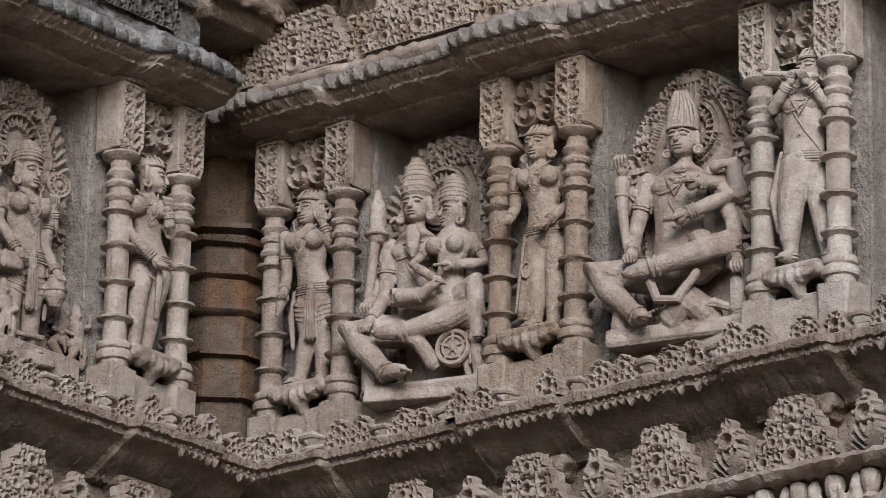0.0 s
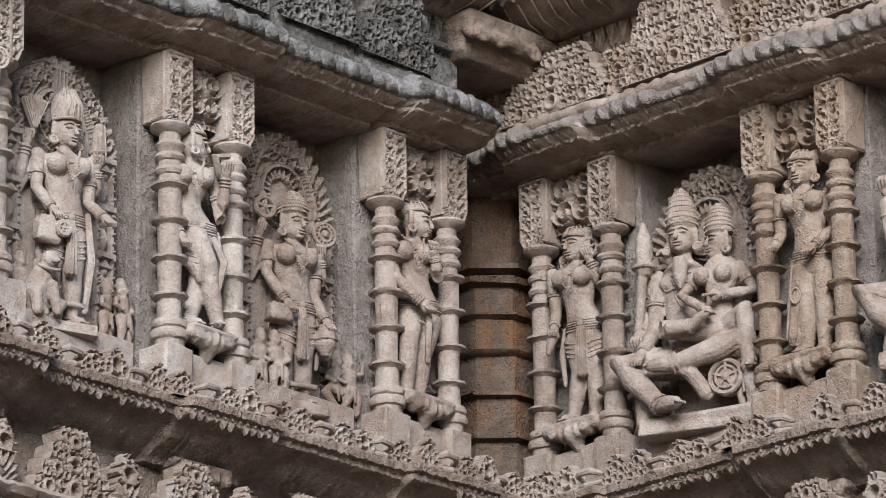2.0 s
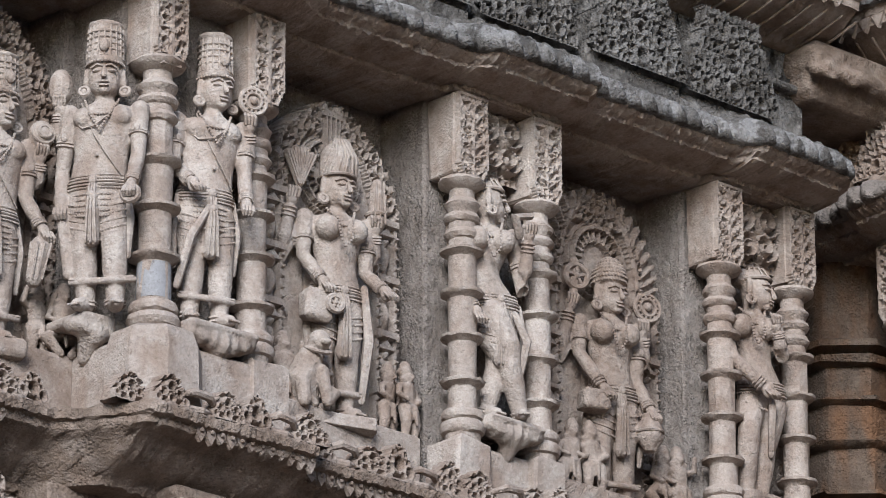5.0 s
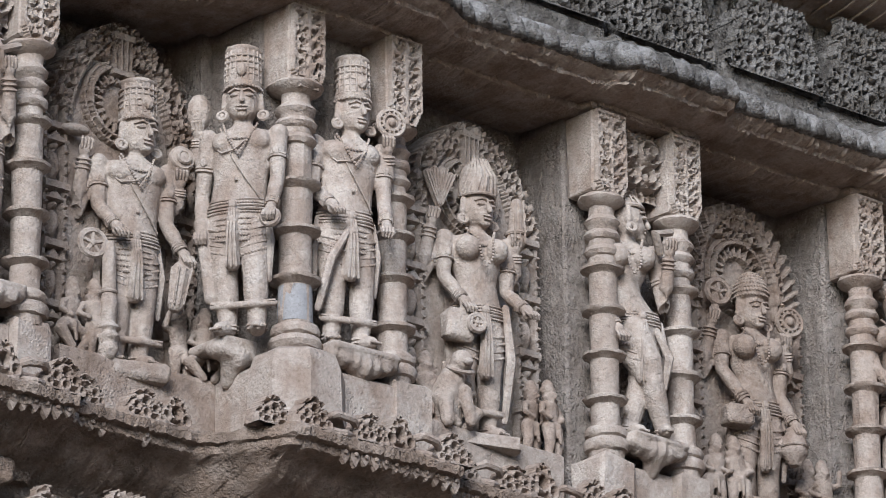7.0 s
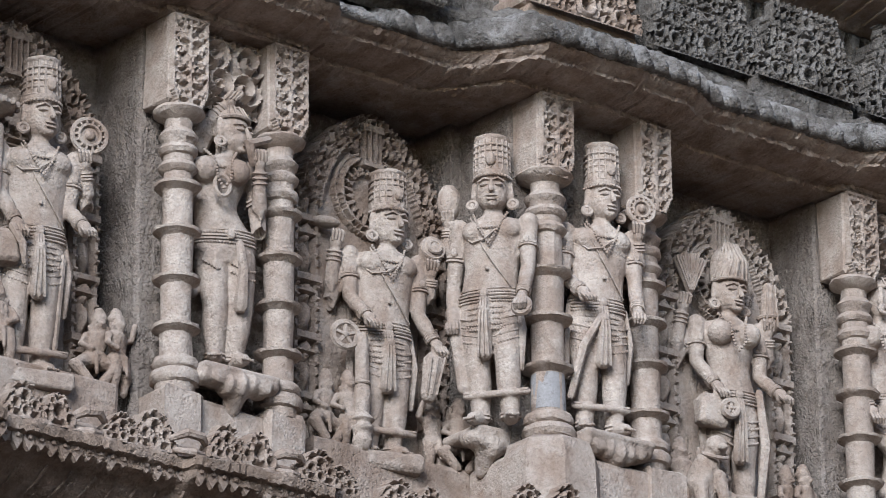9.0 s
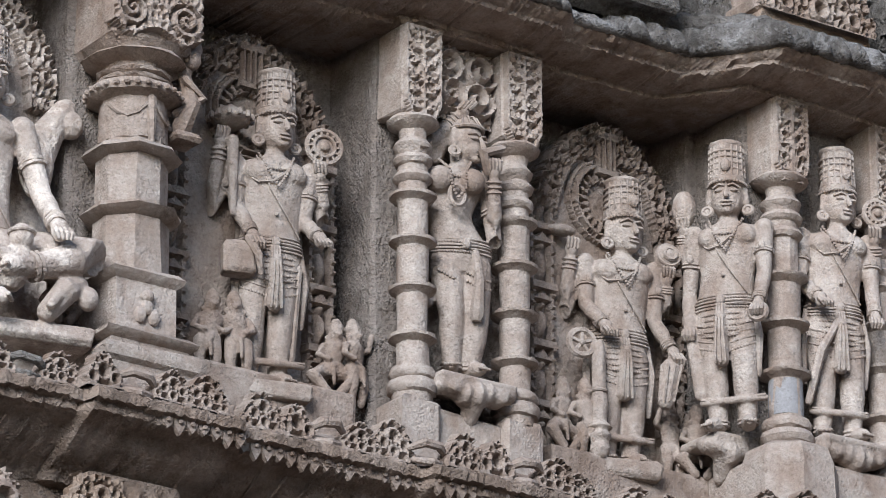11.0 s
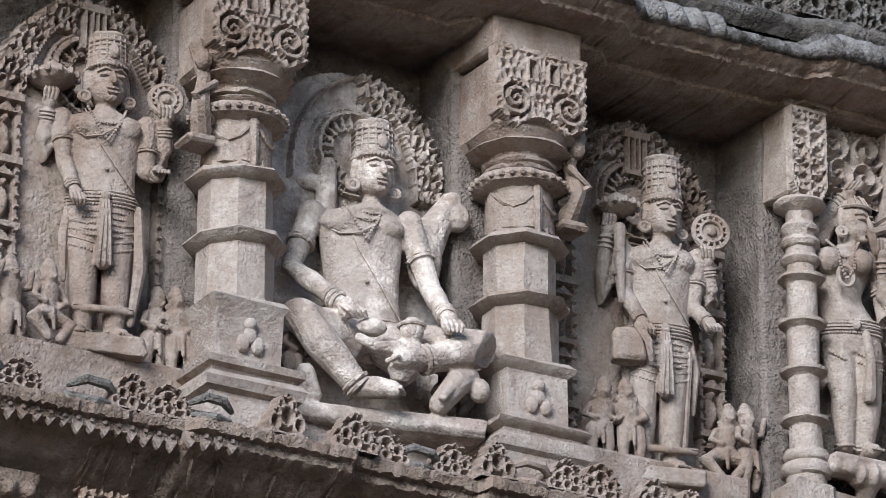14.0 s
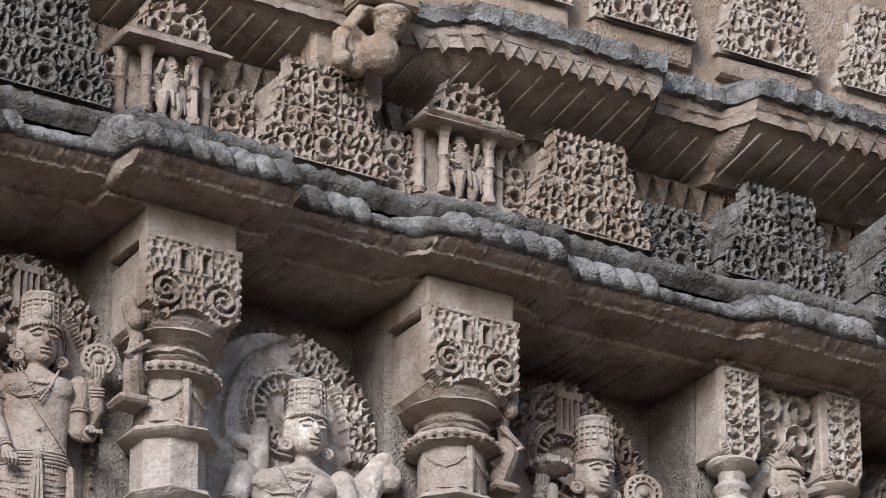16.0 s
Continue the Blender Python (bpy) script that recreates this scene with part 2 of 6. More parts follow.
# ---- carved patterns: heights over (x, z) ----
def cells(X, Z, seed, size, mirror=None, thin=2.1):
    """Pierced lace: ribs of stone between holes; mirrored about an axis if one is given."""
    g = np.random.default_rng(seed)
    x = np.abs(X - mirror) if mirror is not None else X
    x0, z0 = x.min() - size, Z.min() - size
    nx, nz = int((x.max() - x0) / size) + 3, int((Z.max() - z0) / size) + 3
    jit = g.uniform(0.12, 0.88, (nx, nz, 2))
    ci, cj = ((x - x0) / size).astype(int), ((Z - z0) / size).astype(int)
    f1, f2 = np.full(X.shape, 9e9), np.full(X.shape, 9e9)
    for di in (-1, 0, 1):
        for dj in (-1, 0, 1):
            a, b = np.clip(ci + di, 0, nx - 1), np.clip(cj + dj, 0, nz - 1)
            px, pz = x0 + (a + jit[a, b, 0]) * size, z0 + (b + jit[a, b, 1]) * size
            d = np.hypot((x - px) * 1.25, Z - pz)
            f2 = np.where(d < f1, f1, np.minimum(f2, d))
            f1 = np.minimum(f1, d)
    return np.clip(1.3 - (f2 - f1) / size * thin, 0, 1) ** 0.7


def loop(X, Z, cx, cz, r, t=0.011):
    """A rounded ring of stone about a drilled hole: its height, and -0.35 in the hole; below -0.9 elsewhere."""
    d = np.hypot(X - cx, Z - cz)
    return np.where(d < r - t, -0.35, np.where(d < r + t, 0.45 + 0.55 * np.sqrt(np.clip(1 - ((d - r) / t) ** 2, 0, 1)), -1.0))


def loops(X, Z, pitch, row, seed, fill=0.42):
    """Staggered rows of rings joined by stems, drilled through between them."""
    g = np.random.default_rng(seed)
    shift = g.uniform(-0.2, 0.2, 64) * pitch
    j = np.floor(Z / row).astype(int) % 64
    x = X + pitch / 2 * (j % 2) + shift[j] * 0.5 + 0.006 * np.sin(Z * 55 + seed)
    q = ((x / pitch) % 1 - 0.5) * pitch
    z = (Z / row % 1 - 0.48) * row
    i = (np.floor(x / pitch).astype(int) * 7 + j * 13) % 64
    r = 0.33 * min(pitch, row) * (1 + shift[i] / pitch * 0.8)
    d = np.hypot(q, z * (0.62 + 0.3 * (i % 2)))
    t = 0.36 * r
    h = np.full(X.shape, fill) + 0.12 * np.sin(X * 210 + seed) * np.sin(Z * 190)
    gap = np.hypot(np.abs(q) - pitch / 2, np.abs(z) - row * 0.5) < 0.23 * pitch
    h = np.where(gap, -0.1, h)
    knot = i % 5 == 0
    ring = 0.5 + 0.5 * np.sqrt(np.clip(1 - ((d - r) / t) ** 2, 0, 1))
    h = np.where(np.abs(d - r) < t, ring, h)
    h = np.where((d < r - t) & ~knot, -0.35, h)
    h = np.where((d < r) & knot, 0.55 + 0.4 * np.sqrt(np.clip(1 - (d / r) ** 2, 0, 1)), h)
    stem = (np.abs(q) < 0.0045) & (z < 0) & (i % 3 > 0)
    return np.where(stem, 0.55, h)


def arch(X, Z, cx, z0, w, h):
    """1 inside an arched opening."""
    x, r = np.abs(X - cx), w / 2
    top = z0 + h - r
    return ((x < r) & (Z > z0) & (Z < top)) | (np.hypot(x, Z - top) < r) & (Z > z0)


def scroll(X, Z, cx, cz, r, turns=2.2, sign=1):
    d, a = np.hypot(X - cx, Z - cz), np.arctan2(Z - cz, sign * (X - cx))
    return np.where(d < r, 0.5 + 0.5 * np.cos(2 * math.pi * (turns * d / r) - a), 0) * (d < r)


# ---- statues: each one mesh ----
def carve(name, shape, material, W, at, label, group="", voxel=0.006, category="statue", trim=None, keep=1.0):
    """Joins the rounded masses into one stone mesh; trim is fine carving laid on top of it, in the same mesh."""
    ob = new(name, shape.mesh(name, material, False))
    mod = ob.modifiers.new("join", "REMESH")
    mod.mode, mod.voxel_size = "VOXEL", voxel
    sm = ob.modifiers.new("soft", "SMOOTH")
    sm.factor, sm.iterations = 0.5, 1
    if keep < 1:
        ob.modifiers.new("thin", "DECIMATE").ratio = keep
    grain = bpy.data.meshes.new_from_object(ob.evaluated_get(bpy.context.evaluated_depsgraph_get()))
    ob.modifiers.clear()
    if trim is not None and trim.n:
        extra = trim.mesh(name, material)
        bm = bmesh.new()
        bm.from_mesh(grain)
        bm.from_mesh(extra)
        bm.to_mesh(grain)
        bm.free()
    ob.data = grain
    grain.polygons.foreach_set("use_smooth", [True] * len(grain.polygons))
    ob.matrix_world = W @ Matrix.Translation(at)
    return tagged(ob, label, category, group)


def welded(name, shape, material, parent, label="", voxel=0.009):
    """A part carved out of one piece of stone."""
    ob = carve(name, shape, material, Matrix(), (0, 0, 0), "", "", voxel, "")
    ob.parent = parent
    ob.matrix_basis = Matrix()
    return tagged(ob, label)


class Figure:
    """A carved figure: rounded masses, and the fine carving over them."""

    def __init__(self):
        self.mass, self.fine = Shape(), Shape()

    def loft(self, sections, n=22):
        """Ellipses (x, y, z, rx, ry) from below upwards, smoothed between."""
        P = np.array(sections, float)
        m = len(P)
        rows = []
        for i in range(m - 1):
            p0, p1, p2, p3 = P[max(i - 1, 0)], P[i], P[i + 1], P[min(i + 2, m - 1)]
            for u in (0, 0.25, 0.5, 0.75):
                rows.append(0.5 * (2 * p1 + (p2 - p0) * u + (2 * p0 - 5 * p1 + 4 * p2 - p3) * u * u + (3 * p1 - p0 - 3 * p2 + p3) * u**3))
        rows.append(P[-1])
        verts = [(x + rx * math.cos(2 * math.pi * i / n), y + ry * math.sin(2 * math.pi * i / n), z) for x, y, z, rx, ry in rows for i in range(n)]
        faces = [(k * n + i, k * n + (i + 1) % n, (k + 1) * n + (i + 1) % n, (k + 1) * n + i) for k in range(len(rows) - 1) for i in range(n)]
        faces += [tuple(range(n))[::-1], tuple((len(rows) - 1) * n + i for i in range(n))]
        self.mass.add(verts, faces)

    def beads(self, points, r=0.0055, step=None):
        """A string of carved beads."""
        pts = [Vector(p) for p in points]
        step = step or r * 2.1
        left = 0.0
        for a, b in zip(pts, pts[1:]):
            d = (b - a).length
            while left < d:
                self.fine.ball(a.lerp(b, left / d), r, 6)
                left += step
            left -= d

    def cord(self, points, r=0.0045):
        self.fine.tube(points, r, 5)

    def head(self, c, kind="mitre", crown=0.15, k=1.1, turn=0.0, nod=0.0):
        x, y, z = c
        s, f, t = self.mass, self.fine, math.sin(radians(turn))
        ct = math.cos(radians(turn))
        at = lambda u, v, w: (x + k * (u * ct - v * t), y + k * (v * ct + u * t) , z + k * w + v * k * nod)
        s.ball(c, (0.05 * k, 0.056 * k, 0.066 * k), 16)
        s.ball(at(0, -0.014, -0.028), (0.044 * k, 0.042 * k, 0.038 * k), 14)
        s.ball(at(0, -0.04, -0.052), (0.02 * k, 0.014 * k, 0.012 * k), 8)
        f.tube([at(0, -0.053, 0.016), at(0, -0.062, -0.004), at(0, -0.066, -0.016)], [0.005 * k, 0.0075 * k, 0.0095 * k], 7)
        for e in (-1, 1):
            f.ball(at(e * 0.021, -0.048, 0.006), (0.0155 * k, 0.009 * k, 0.0065 * k), 8)
            f.tube([at(e * 0.006, -0.055, 0.02), at(e * 0.02, -0.054, 0.025), at(e * 0.039, -0.042, 0.017)], 0.0042 * k, 5)
            s.tube([at(e * 0.05, 0.0, 0.025), at(e * 0.054, 0.0, -0.02)], 0.012 * k, 6)
            f.ring(at(e * 0.06, -0.008, -0.043), 0.014 * k, 0.014 * k, 0.0065 * k, 12, 78)
            s.ball(at(e * 0.06, 0.0, -0.043), (0.012 * k, 0.012 * k, 0.015 * k), 8)
            f.tube([at(0, -0.06, -0.031), at(e * 0.015, -0.054, -0.03)], [0.005 * k, 0.003 * k], 5)
        f.tube([at(-0.011, -0.055, -0.041), at(0.011, -0.055, -0.041)], 0.005 * k, 5)
        top = z + 0.036 * k
        if kind == "mitre":
            self.beads([at(0.056 * math.sin(a), -0.06 * math.cos(a), 0.036) for a in np.linspace(-1.8, 1.8, 12)], 0.006)
            s.lathe(x, y, [(0.054 * k, top), (0.057 * k, top + crown * 0.12), (0.054 * k, top + crown * 0.16), (0.052 * k, top + crown * 0.55), (0.049 * k, top + crown * 0.86), (0.054 * k, top + crown * 0.9), (0.054 * k, top + crown * 0.96), (0.04 * k, top + crown)], 18)
            for q in (0.14, 0.3, 0.44, 0.58, 0.72):
                f.ring((x, y, top + crown * q), 0.0535 * k, 0.0535 * k, 0.0038, 20)
            for i in range(9):
                a = math.pi * (i - 4) / 9 + radians(turn)
                f.tube([(x + 0.054 * k * math.sin(a), y - 0.054 * k * math.cos(a), top + crown * 0.16), (x + 0.051 * k * math.sin(a), y - 0.051 * k * math.cos(a), top + crown * 0.84)], 0.0042, 5)
            f.ball((x + 0.05 * k * t, y - 0.056 * k, top + crown * 0.36), (0.018, 0.012, 0.026), 8)
        elif kind == "cone":
            s.lathe(x, y, [(0.055 * k, top), (0.06 * k, top + crown * 0.2), (0.052 * k, top + crown * 0.5), (0.036 * k, top + crown * 0.78), (0.012 * k, top + crown)], 18)
            for q in (0.06, 0.2, 0.34, 0.48, 0.62, 0.75, 0.87):
                r = float(np.interp(q, [0, 0.2, 0.5, 0.78, 1], [0.055, 0.06, 0.052, 0.036, 0.012])) * k
                self.beads([(x + r * math.sin(a), y - r * math.cos(a), top + crown * q) for a in np.linspace(-2.0, 2.0, 14)], 0.0055)
        elif kind == "dome":  # matted hair piled up in coils
            s.lathe(x, y, [(0.055 * k, top), (0.058 * k, top + crown * 0.3), (0.05 * k, top + crown * 0.7), (0.026 * k, top + crown)], 18)
            for i in range(7):
                a = math.pi * (i - 3) / 7
                f.tube([(x + 0.058 * k * math.sin(a), y - 0.058 * k * math.cos(a), top), (x + 0.058 * k * math.sin(a * 0.7 + 0.2), y - 0.056 * k * math.cos(a * 0.7), top + crown * 0.5), (x + 0.02 * k * math.sin(a), y - 0.03 * k, top + crown)], 0.007, 6)
            f.ring((x, y, top), 0.056 * k, 0.06 * k, 0.006, 18)
        elif kind == "bun":
            e = 1 if turn >= 0 else -1
            f.ring((x, y, z + 0.034 * k), 0.05 * k, 0.056 * k, 0.006 * k, 18)
            s.ball((x - e * 0.006, y + 0.012, z + 0.04 * k), (0.05 * k, 0.052 * k, 0.04 * k), 12)
            s.ball((x - e * 0.045 * k, y + 0.02, z + 0.045 * k), (0.036 * k, 0.04 * k, 0.034 * k), 10)
            for i in range(5):
                a = (i - 2) * 0.5
                f.tube([(x + 0.05 * k * math.sin(a), y - 0.05 * k * math.cos(a), z + 0.04 * k), (x + 0.034 * k * math.sin(a), y - 0.026 * k * math.cos(a), z + 0.074 * k), (x - e * 0.03, y + 0.02, z + 0.078 * k)], 0.0048, 5)

    def torso(self, hip, waist, chest, neck, female=False, w=1.0):
        h, m, c, n = Vector(hip), Vector(waist), Vector(chest), Vector(neck)
        s, f = self.mass, self.fine
        row = lambda p, dz, rx, ry: (p.x, p.y, p.z + dz, rx * w, ry)
        rib = m.lerp(c, 0.55)
        self.loft([row(h, -0.07, 0.07, 0.05), row(h, -0.02, 0.094, 0.066), row(h, 0.03, 0.09, 0.064), row(m, 0, 0.07 if female else 0.086, 0.056),
                   row(rib, 0, 0.082 if female else 0.093, 0.06), row(c, 0, 0.098, 0.064), row(c, 0.045, 0.1, 0.056), (c.lerp(n, 0.55).x, n.y, c.lerp(n, 0.62).z, 0.068 * w, 0.048), (n.x, n.y, n.z - 0.012, 0.036, 0.038), (n.x, n.y, n.z + 0.03, 0.034, 0.036)])
        front = lambda p, a, rx, ry, dz=0.0: (p.x + rx * w * math.sin(a), p.y - ry * math.cos(a), p.z + dz)
        if female:
            for e in (-1, 1):
                s.ball(c + Vector((e * 0.05 * w, -0.056, 0.0)), 0.046, 14)
                self.beads([c + Vector((e * 0.055, -0.045, 0.075)), c + Vector((e * 0.03, -0.085, 0.03)), c + Vector((e * 0.022, -0.1, -0.045)), c + Vector((0, -0.088, -0.075))], 0.006)
        else:
            for e in (-1, 1):
                s.ball(c + Vector((e * 0.045 * w, -0.036, 0.01)), (0.05 * w, 0.034, 0.04), 12)
            s.ball(m + Vector((0, -0.022, -0.005)), (0.05 * w, 0.04, 0.05), 10)
            f.ball(m + Vector((0, -0.066, -0.012)), (0.007, 0.004, 0.007), 6)
            self.beads([c + Vector((-0.06, -0.045, 0.07)), c + Vector((-0.036, -0.072, 0.01)), c + Vector((0, -0.078, -0.05)), c + Vector((0.036, -0.072, 0.01)), c + Vector((0.06, -0.045, 0.07))], 0.0055)
            self.cord([front(c, -1.1, 0.1, 0.066, 0.0), front(c, -0.6, 0.1, 0.07, -0.035), front(c, -0.15, 0.1, 0.073, -0.03), front(c, 0.2, 0.1, 0.073, 0.0)], 0.0036)
            self.cord([c + Vector((-0.07, -0.05, 0.06)), front(rib, -0.2, 0.09, 0.067), front(m, 0.3, 0.08, 0.068), front(h, 0.9, 0.1, 0.07, 0.05)], 0.003)
        # collar in two strings
        for q, r in ((0.3, 0.052), (0.55, 0.07)):
            self.beads([(n.lerp(c, q).x + r * math.sin(a), n.lerp(c, q).y - (r * 0.9) * math.cos(a) - 0.004, n.lerp(c, q).z - 0.028 * math.cos(a)) for a in np.linspace(-1.5, 1.5, 12)], 0.005)
        # belt of many bands, with a buckle
        for i, q in enumerate((0.052, 0.04, 0.028, 0.016, 0.004)):
            rx = float(np.interp(q, [-0.02, 0.03, 0.08], [0.0985, 0.0945, 0.078]))
            pts = [front(h, a, rx, rx * 0.73, q - 0.012 * math.cos(a)) for a in np.linspace(-1.6, 1.6, 13)]
            self.beads(pts, 0.0045) if i in (1, 4) else self.cord(pts, 0.0048)
        f.ball((h.x, h.y - 0.078, h.z + 0.018), (0.016, 0.01, 0.02), 8)

    def arm(self, points, k=1.0, hold=True):
        """Shoulder, elbow, wrist: armlet, bangles and a closed hand."""
        a, b, c = (Vector(p) for p in points)
        s, f = self.mass, self.fine
        s.tube([a, a.lerp(b, 0.45), b, b.lerp(c, 0.4), c], [0.033 * k, 0.031 * k, 0.026 * k, 0.027 * k, 0.0195 * k], 12)
        s.ball(a, 0.036 * k, 10)
        d = (c - b).normalized()
        u = (b - a).normalized()

        def band(p, axis, r, t):
            side = axis.orthogonal().normalized()
            other = axis.cross(side)
            f.tube([p + (side * math.cos(w) + other * math.sin(w)) * r for w in np.linspace(0, 2 * math.pi, 11)], t, 5)

        for q, r in ((0.5, 0.032), (0.56, 0.033)):
            band(a.lerp(b, q), u, r * k, 0.0055 * k)
        f.ball(a.lerp(b, 0.45) + Vector((0, -0.033 * k, 0)), (0.013 * k, 0.009, 0.017 * k), 8)
        for q in (0.8, 0.88, 0.96):
            band(b.lerp(c, q), d, 0.0225 * k, 0.0055 * k)
        if hold:
            s.ball(c + d * 0.028 * k, (0.024 * k, 0.021 * k, 0.03 * k), 10)
            for i in range(4):
                o = Vector(((i - 1.5) * 0.0115 * k, -0.016 * k, 0))
                f.tube([c + d * 0.03 * k + o, c + d * 0.056 * k + o * 1.1, c + d * 0.07 * k + o * 0.9 + Vector((0, 0.012, 0))], [0.0068 * k, 0.0065 * k, 0.0055 * k], 6)

    def leg(self, points, k=1.0, toe=(0.0, -0.07, -0.012)):
        a, b, c = (Vector(p) for p in points)
        s, f = self.mass, self.fine
        s.tube([a, a.lerp(b, 0.5), b, b.lerp(c, 0.35), c], [0.06 * k, 0.055 * k, 0.044 * k, 0.043 * k, 0.029 * k], 14)
        d = (c - b).normalized()
        side = d.orthogonal().normalized()
        other = d.cross(side)
        for q in (0.93, 1.0):
            f.tube([b.lerp(c, q) + (side * math.cos(w) + other * math.sin(w)) * 0.032 * k for w in np.linspace(0, 2 * math.pi, 11)], 0.0065 * k, 5)
        t = c + Vector(toe)
        s.tube([c, c.lerp(t, 0.5) + Vector((0, 0, 0.004)), t], [0.027 * k, 0.027 * k, 0.021 * k], 10)
        e = Vector((-toe[1], toe[0], 0)).normalized()
        for i in range(5):
            f.ball(t + e * ((i - 2) * 0.0095 * k) + Vector(toe).normalized() * 0.016 * k, (0.0065 * k, 0.0075 * k, 0.006 * k), 6)

    def skirt(self, hip, knees, low=0.1, sash=0.22):
        """Looped chains over both thighs, a pleated fall between them and ribbons at the sides."""
        h = Vector(hip)
        s, f = self.mass, self.fine
        for e, kn in zip((-1, 1), knees):
            kn = Vector(kn)
            root = h + Vector((e * 0.05, 0, -0.03))
            for i in range(4):
                q = 0.12 + 0.14 * i
                p = root.lerp(kn, q)
                r = 0.058 - 0.012 * q
                pts = [p + Vector((r * math.sin(a), -r * math.cos(a) * 1.02, -0.02 * math.cos(a) + 0.012 * e * math.sin(a))) for a in np.linspace(-1.5, 1.5, 9)]
                self.beads(pts, 0.0052) if i % 2 else self.cord(pts, 0.005)
            f.tube([h + Vector((e * 0.1, -0.01, 0.02)), h + Vector((e * 0.118, -0.012, -0.1)), h + Vector((e * 0.11, 0.0, -0.24))], [0.012, 0.016, 0.01], 7)
        s.tube([h + Vector((0, -0.062, 0.0)), h + Vector((0, -0.075, -low)), h + Vector((0, -0.062, -sash))], [0.02, 0.022, 0.026], 8)
        for o in (-0.012, 0.0, 0.012):
            f.tube([h + Vector((o * 0.7, -0.083, 0.0)), h + Vector((o, -0.097, -low)), h + Vector((o * 1.5, -0.088, -sash - 0.012))], 0.0052, 5)
        f.ball(h + Vector((0, -0.086, -low * 0.5)), (0.018, 0.012, 0.018), 8)


def wheel(f, c, r):
    """A rayed disc held up."""
    x, y, z = c
    f.mass.ball((x, y + 0.012, z), (r, 0.02, r), 18)
    f.fine.ring((x, y - 0.004, z), r * 0.95, r * 0.95, 0.009, 22, 90)
    f.fine.ring((x, y - 0.01, z), r * 0.6, r * 0.6, 0.006, 16, 90)
    f.fine.ball((x, y - 0.012, z), (r * 0.3, 0.012, r * 0.3), 10)
    for i in range(14):
        a = math.pi * i / 7
        f.fine.tube([(x + 0.62 * r * math.cos(a), y - 0.01, z + 0.62 * r * math.sin(a)), (x + 0.9 * r * math.cos(a), y - 0.006, z + 0.9 * r * math.sin(a))], 0.005, 5)


def hoop(f, c, r):
    """An open wheel: a rim with spokes and gaps."""
    x, y, z = c
    f.fine.ring(c, r, r, 0.012, 20, 90)
    f.fine.ball(c, (r * 0.3, 0.014, r * 0.3), 8)
    for i in range(5):
        a = 2 * math.pi * i / 5 + 0.3
        f.fine.tube([c, (x + r * math.cos(a), y, z + r * math.sin(a))], 0.008, 5)


def lotus(f, c, r):
    """A lotus seen from the side: a ribbed dish under a low dome."""
    x, y, z = c
    f.mass.lathe(x, y, [(r * 0.25, z - r * 0.5), (r * 0.8, z - r * 0.22), (r, z), (r * 0.9, z + r * 0.1), (r * 0.5, z + r * 0.4), (r * 0.1, z + r * 0.7)], 18)
    for i in range(13):
        a = 2 * math.pi * i / 13
        f.fine.ball((x + r * math.cos(a), y + r * math.sin(a), z), (0.011, 0.011, 0.014), 6)


def tassel(f, a, b, r0, r1):
    f.mass.tube([a, b], [r0, r1], 8)
    for e in (-1, 0, 1):
        f.fine.tube([(a[0] + e * r0 * 0.6, a[1] - r0, a[2]), (b[0] + e * r1 * 0.6, b[1] - r1, b[2])], 0.004, 5)


def small_figure(seed, H=0.26, seated=False):
    """An attendant at the foot of a niche."""
    g = random.Random(seed)
    s = Shape()
    k = H / 0.26
    lean = g.uniform(-0.02, 0.02)
    s.ball((lean, 0, 0.225 * k), (0.026 * k, 0.028 * k, 0.032 * k), 10)
    s.lathe(lean * 1.2, 0.004, [(0.027 * k, 0.238 * k), (0.029 * k, 0.248 * k), (0.02 * k, 0.262 * k), (0.021 * k, 0.268 * k), (0.008 * k, 0.285 * k)], 10)
    for e in (-1, 1):
        s.ball((lean + e * 0.03 * k, -0.004, 0.212 * k), 0.01 * k, 6)
        s.ball((lean + e * 0.011 * k, -0.026 * k, 0.228 * k), (0.007 * k, 0.005 * k, 0.004 * k), 6)
    s.ball((lean, -0.03 * k, 0.22 * k), (0.005 * k, 0.006 * k, 0.008 * k), 6)
    for q, r in ((0.115, 0.034), (0.122, 0.033), (0.19, 0.03)):
        s.ring((lean * (q / 0.2), 0, q * k), r * k, r * k * 0.8, 0.0045 * k, 12)
    s.tube([(0, -0.028 * k, 0.115 * k), (0.004, -0.034 * k, 0.05 * k)], [0.01 * k, 0.007 * k], 6)
    s.tube([(0, 0, 0.11 * k), (lean, 0, 0.185 * k)], [0.03 * k, 0.04 * k], 8, 0.7)
    for e in (-1, 1):
        if seated:
            s.tube([(e * 0.02, 0, 0.1 * k), (e * 0.07 * k, -0.03, 0.075 * k), (e * 0.02, -0.04, 0.02)], [0.03 * k, 0.024 * k, 0.016 * k], 8)
        else:
            s.tube([(e * 0.02, 0, 0.11 * k), (e * 0.028, -0.01, 0.055 * k), (e * 0.026, 0, 0.005)], [0.027 * k, 0.02 * k, 0.015 * k], 8)
        up = g.random() < 0.4
        s.tube([(lean + e * 0.04 * k, 0, 0.185 * k), (lean + e * 0.062 * k, -0.01, (0.15 if not up else 0.19) * k), (lean + e * (0.03 if not up else 0.055) * k, -0.03, (0.135 if not up else 0.235) * k)], [0.015 * k, 0.013 * k, 0.011 * k], 6)
    return s




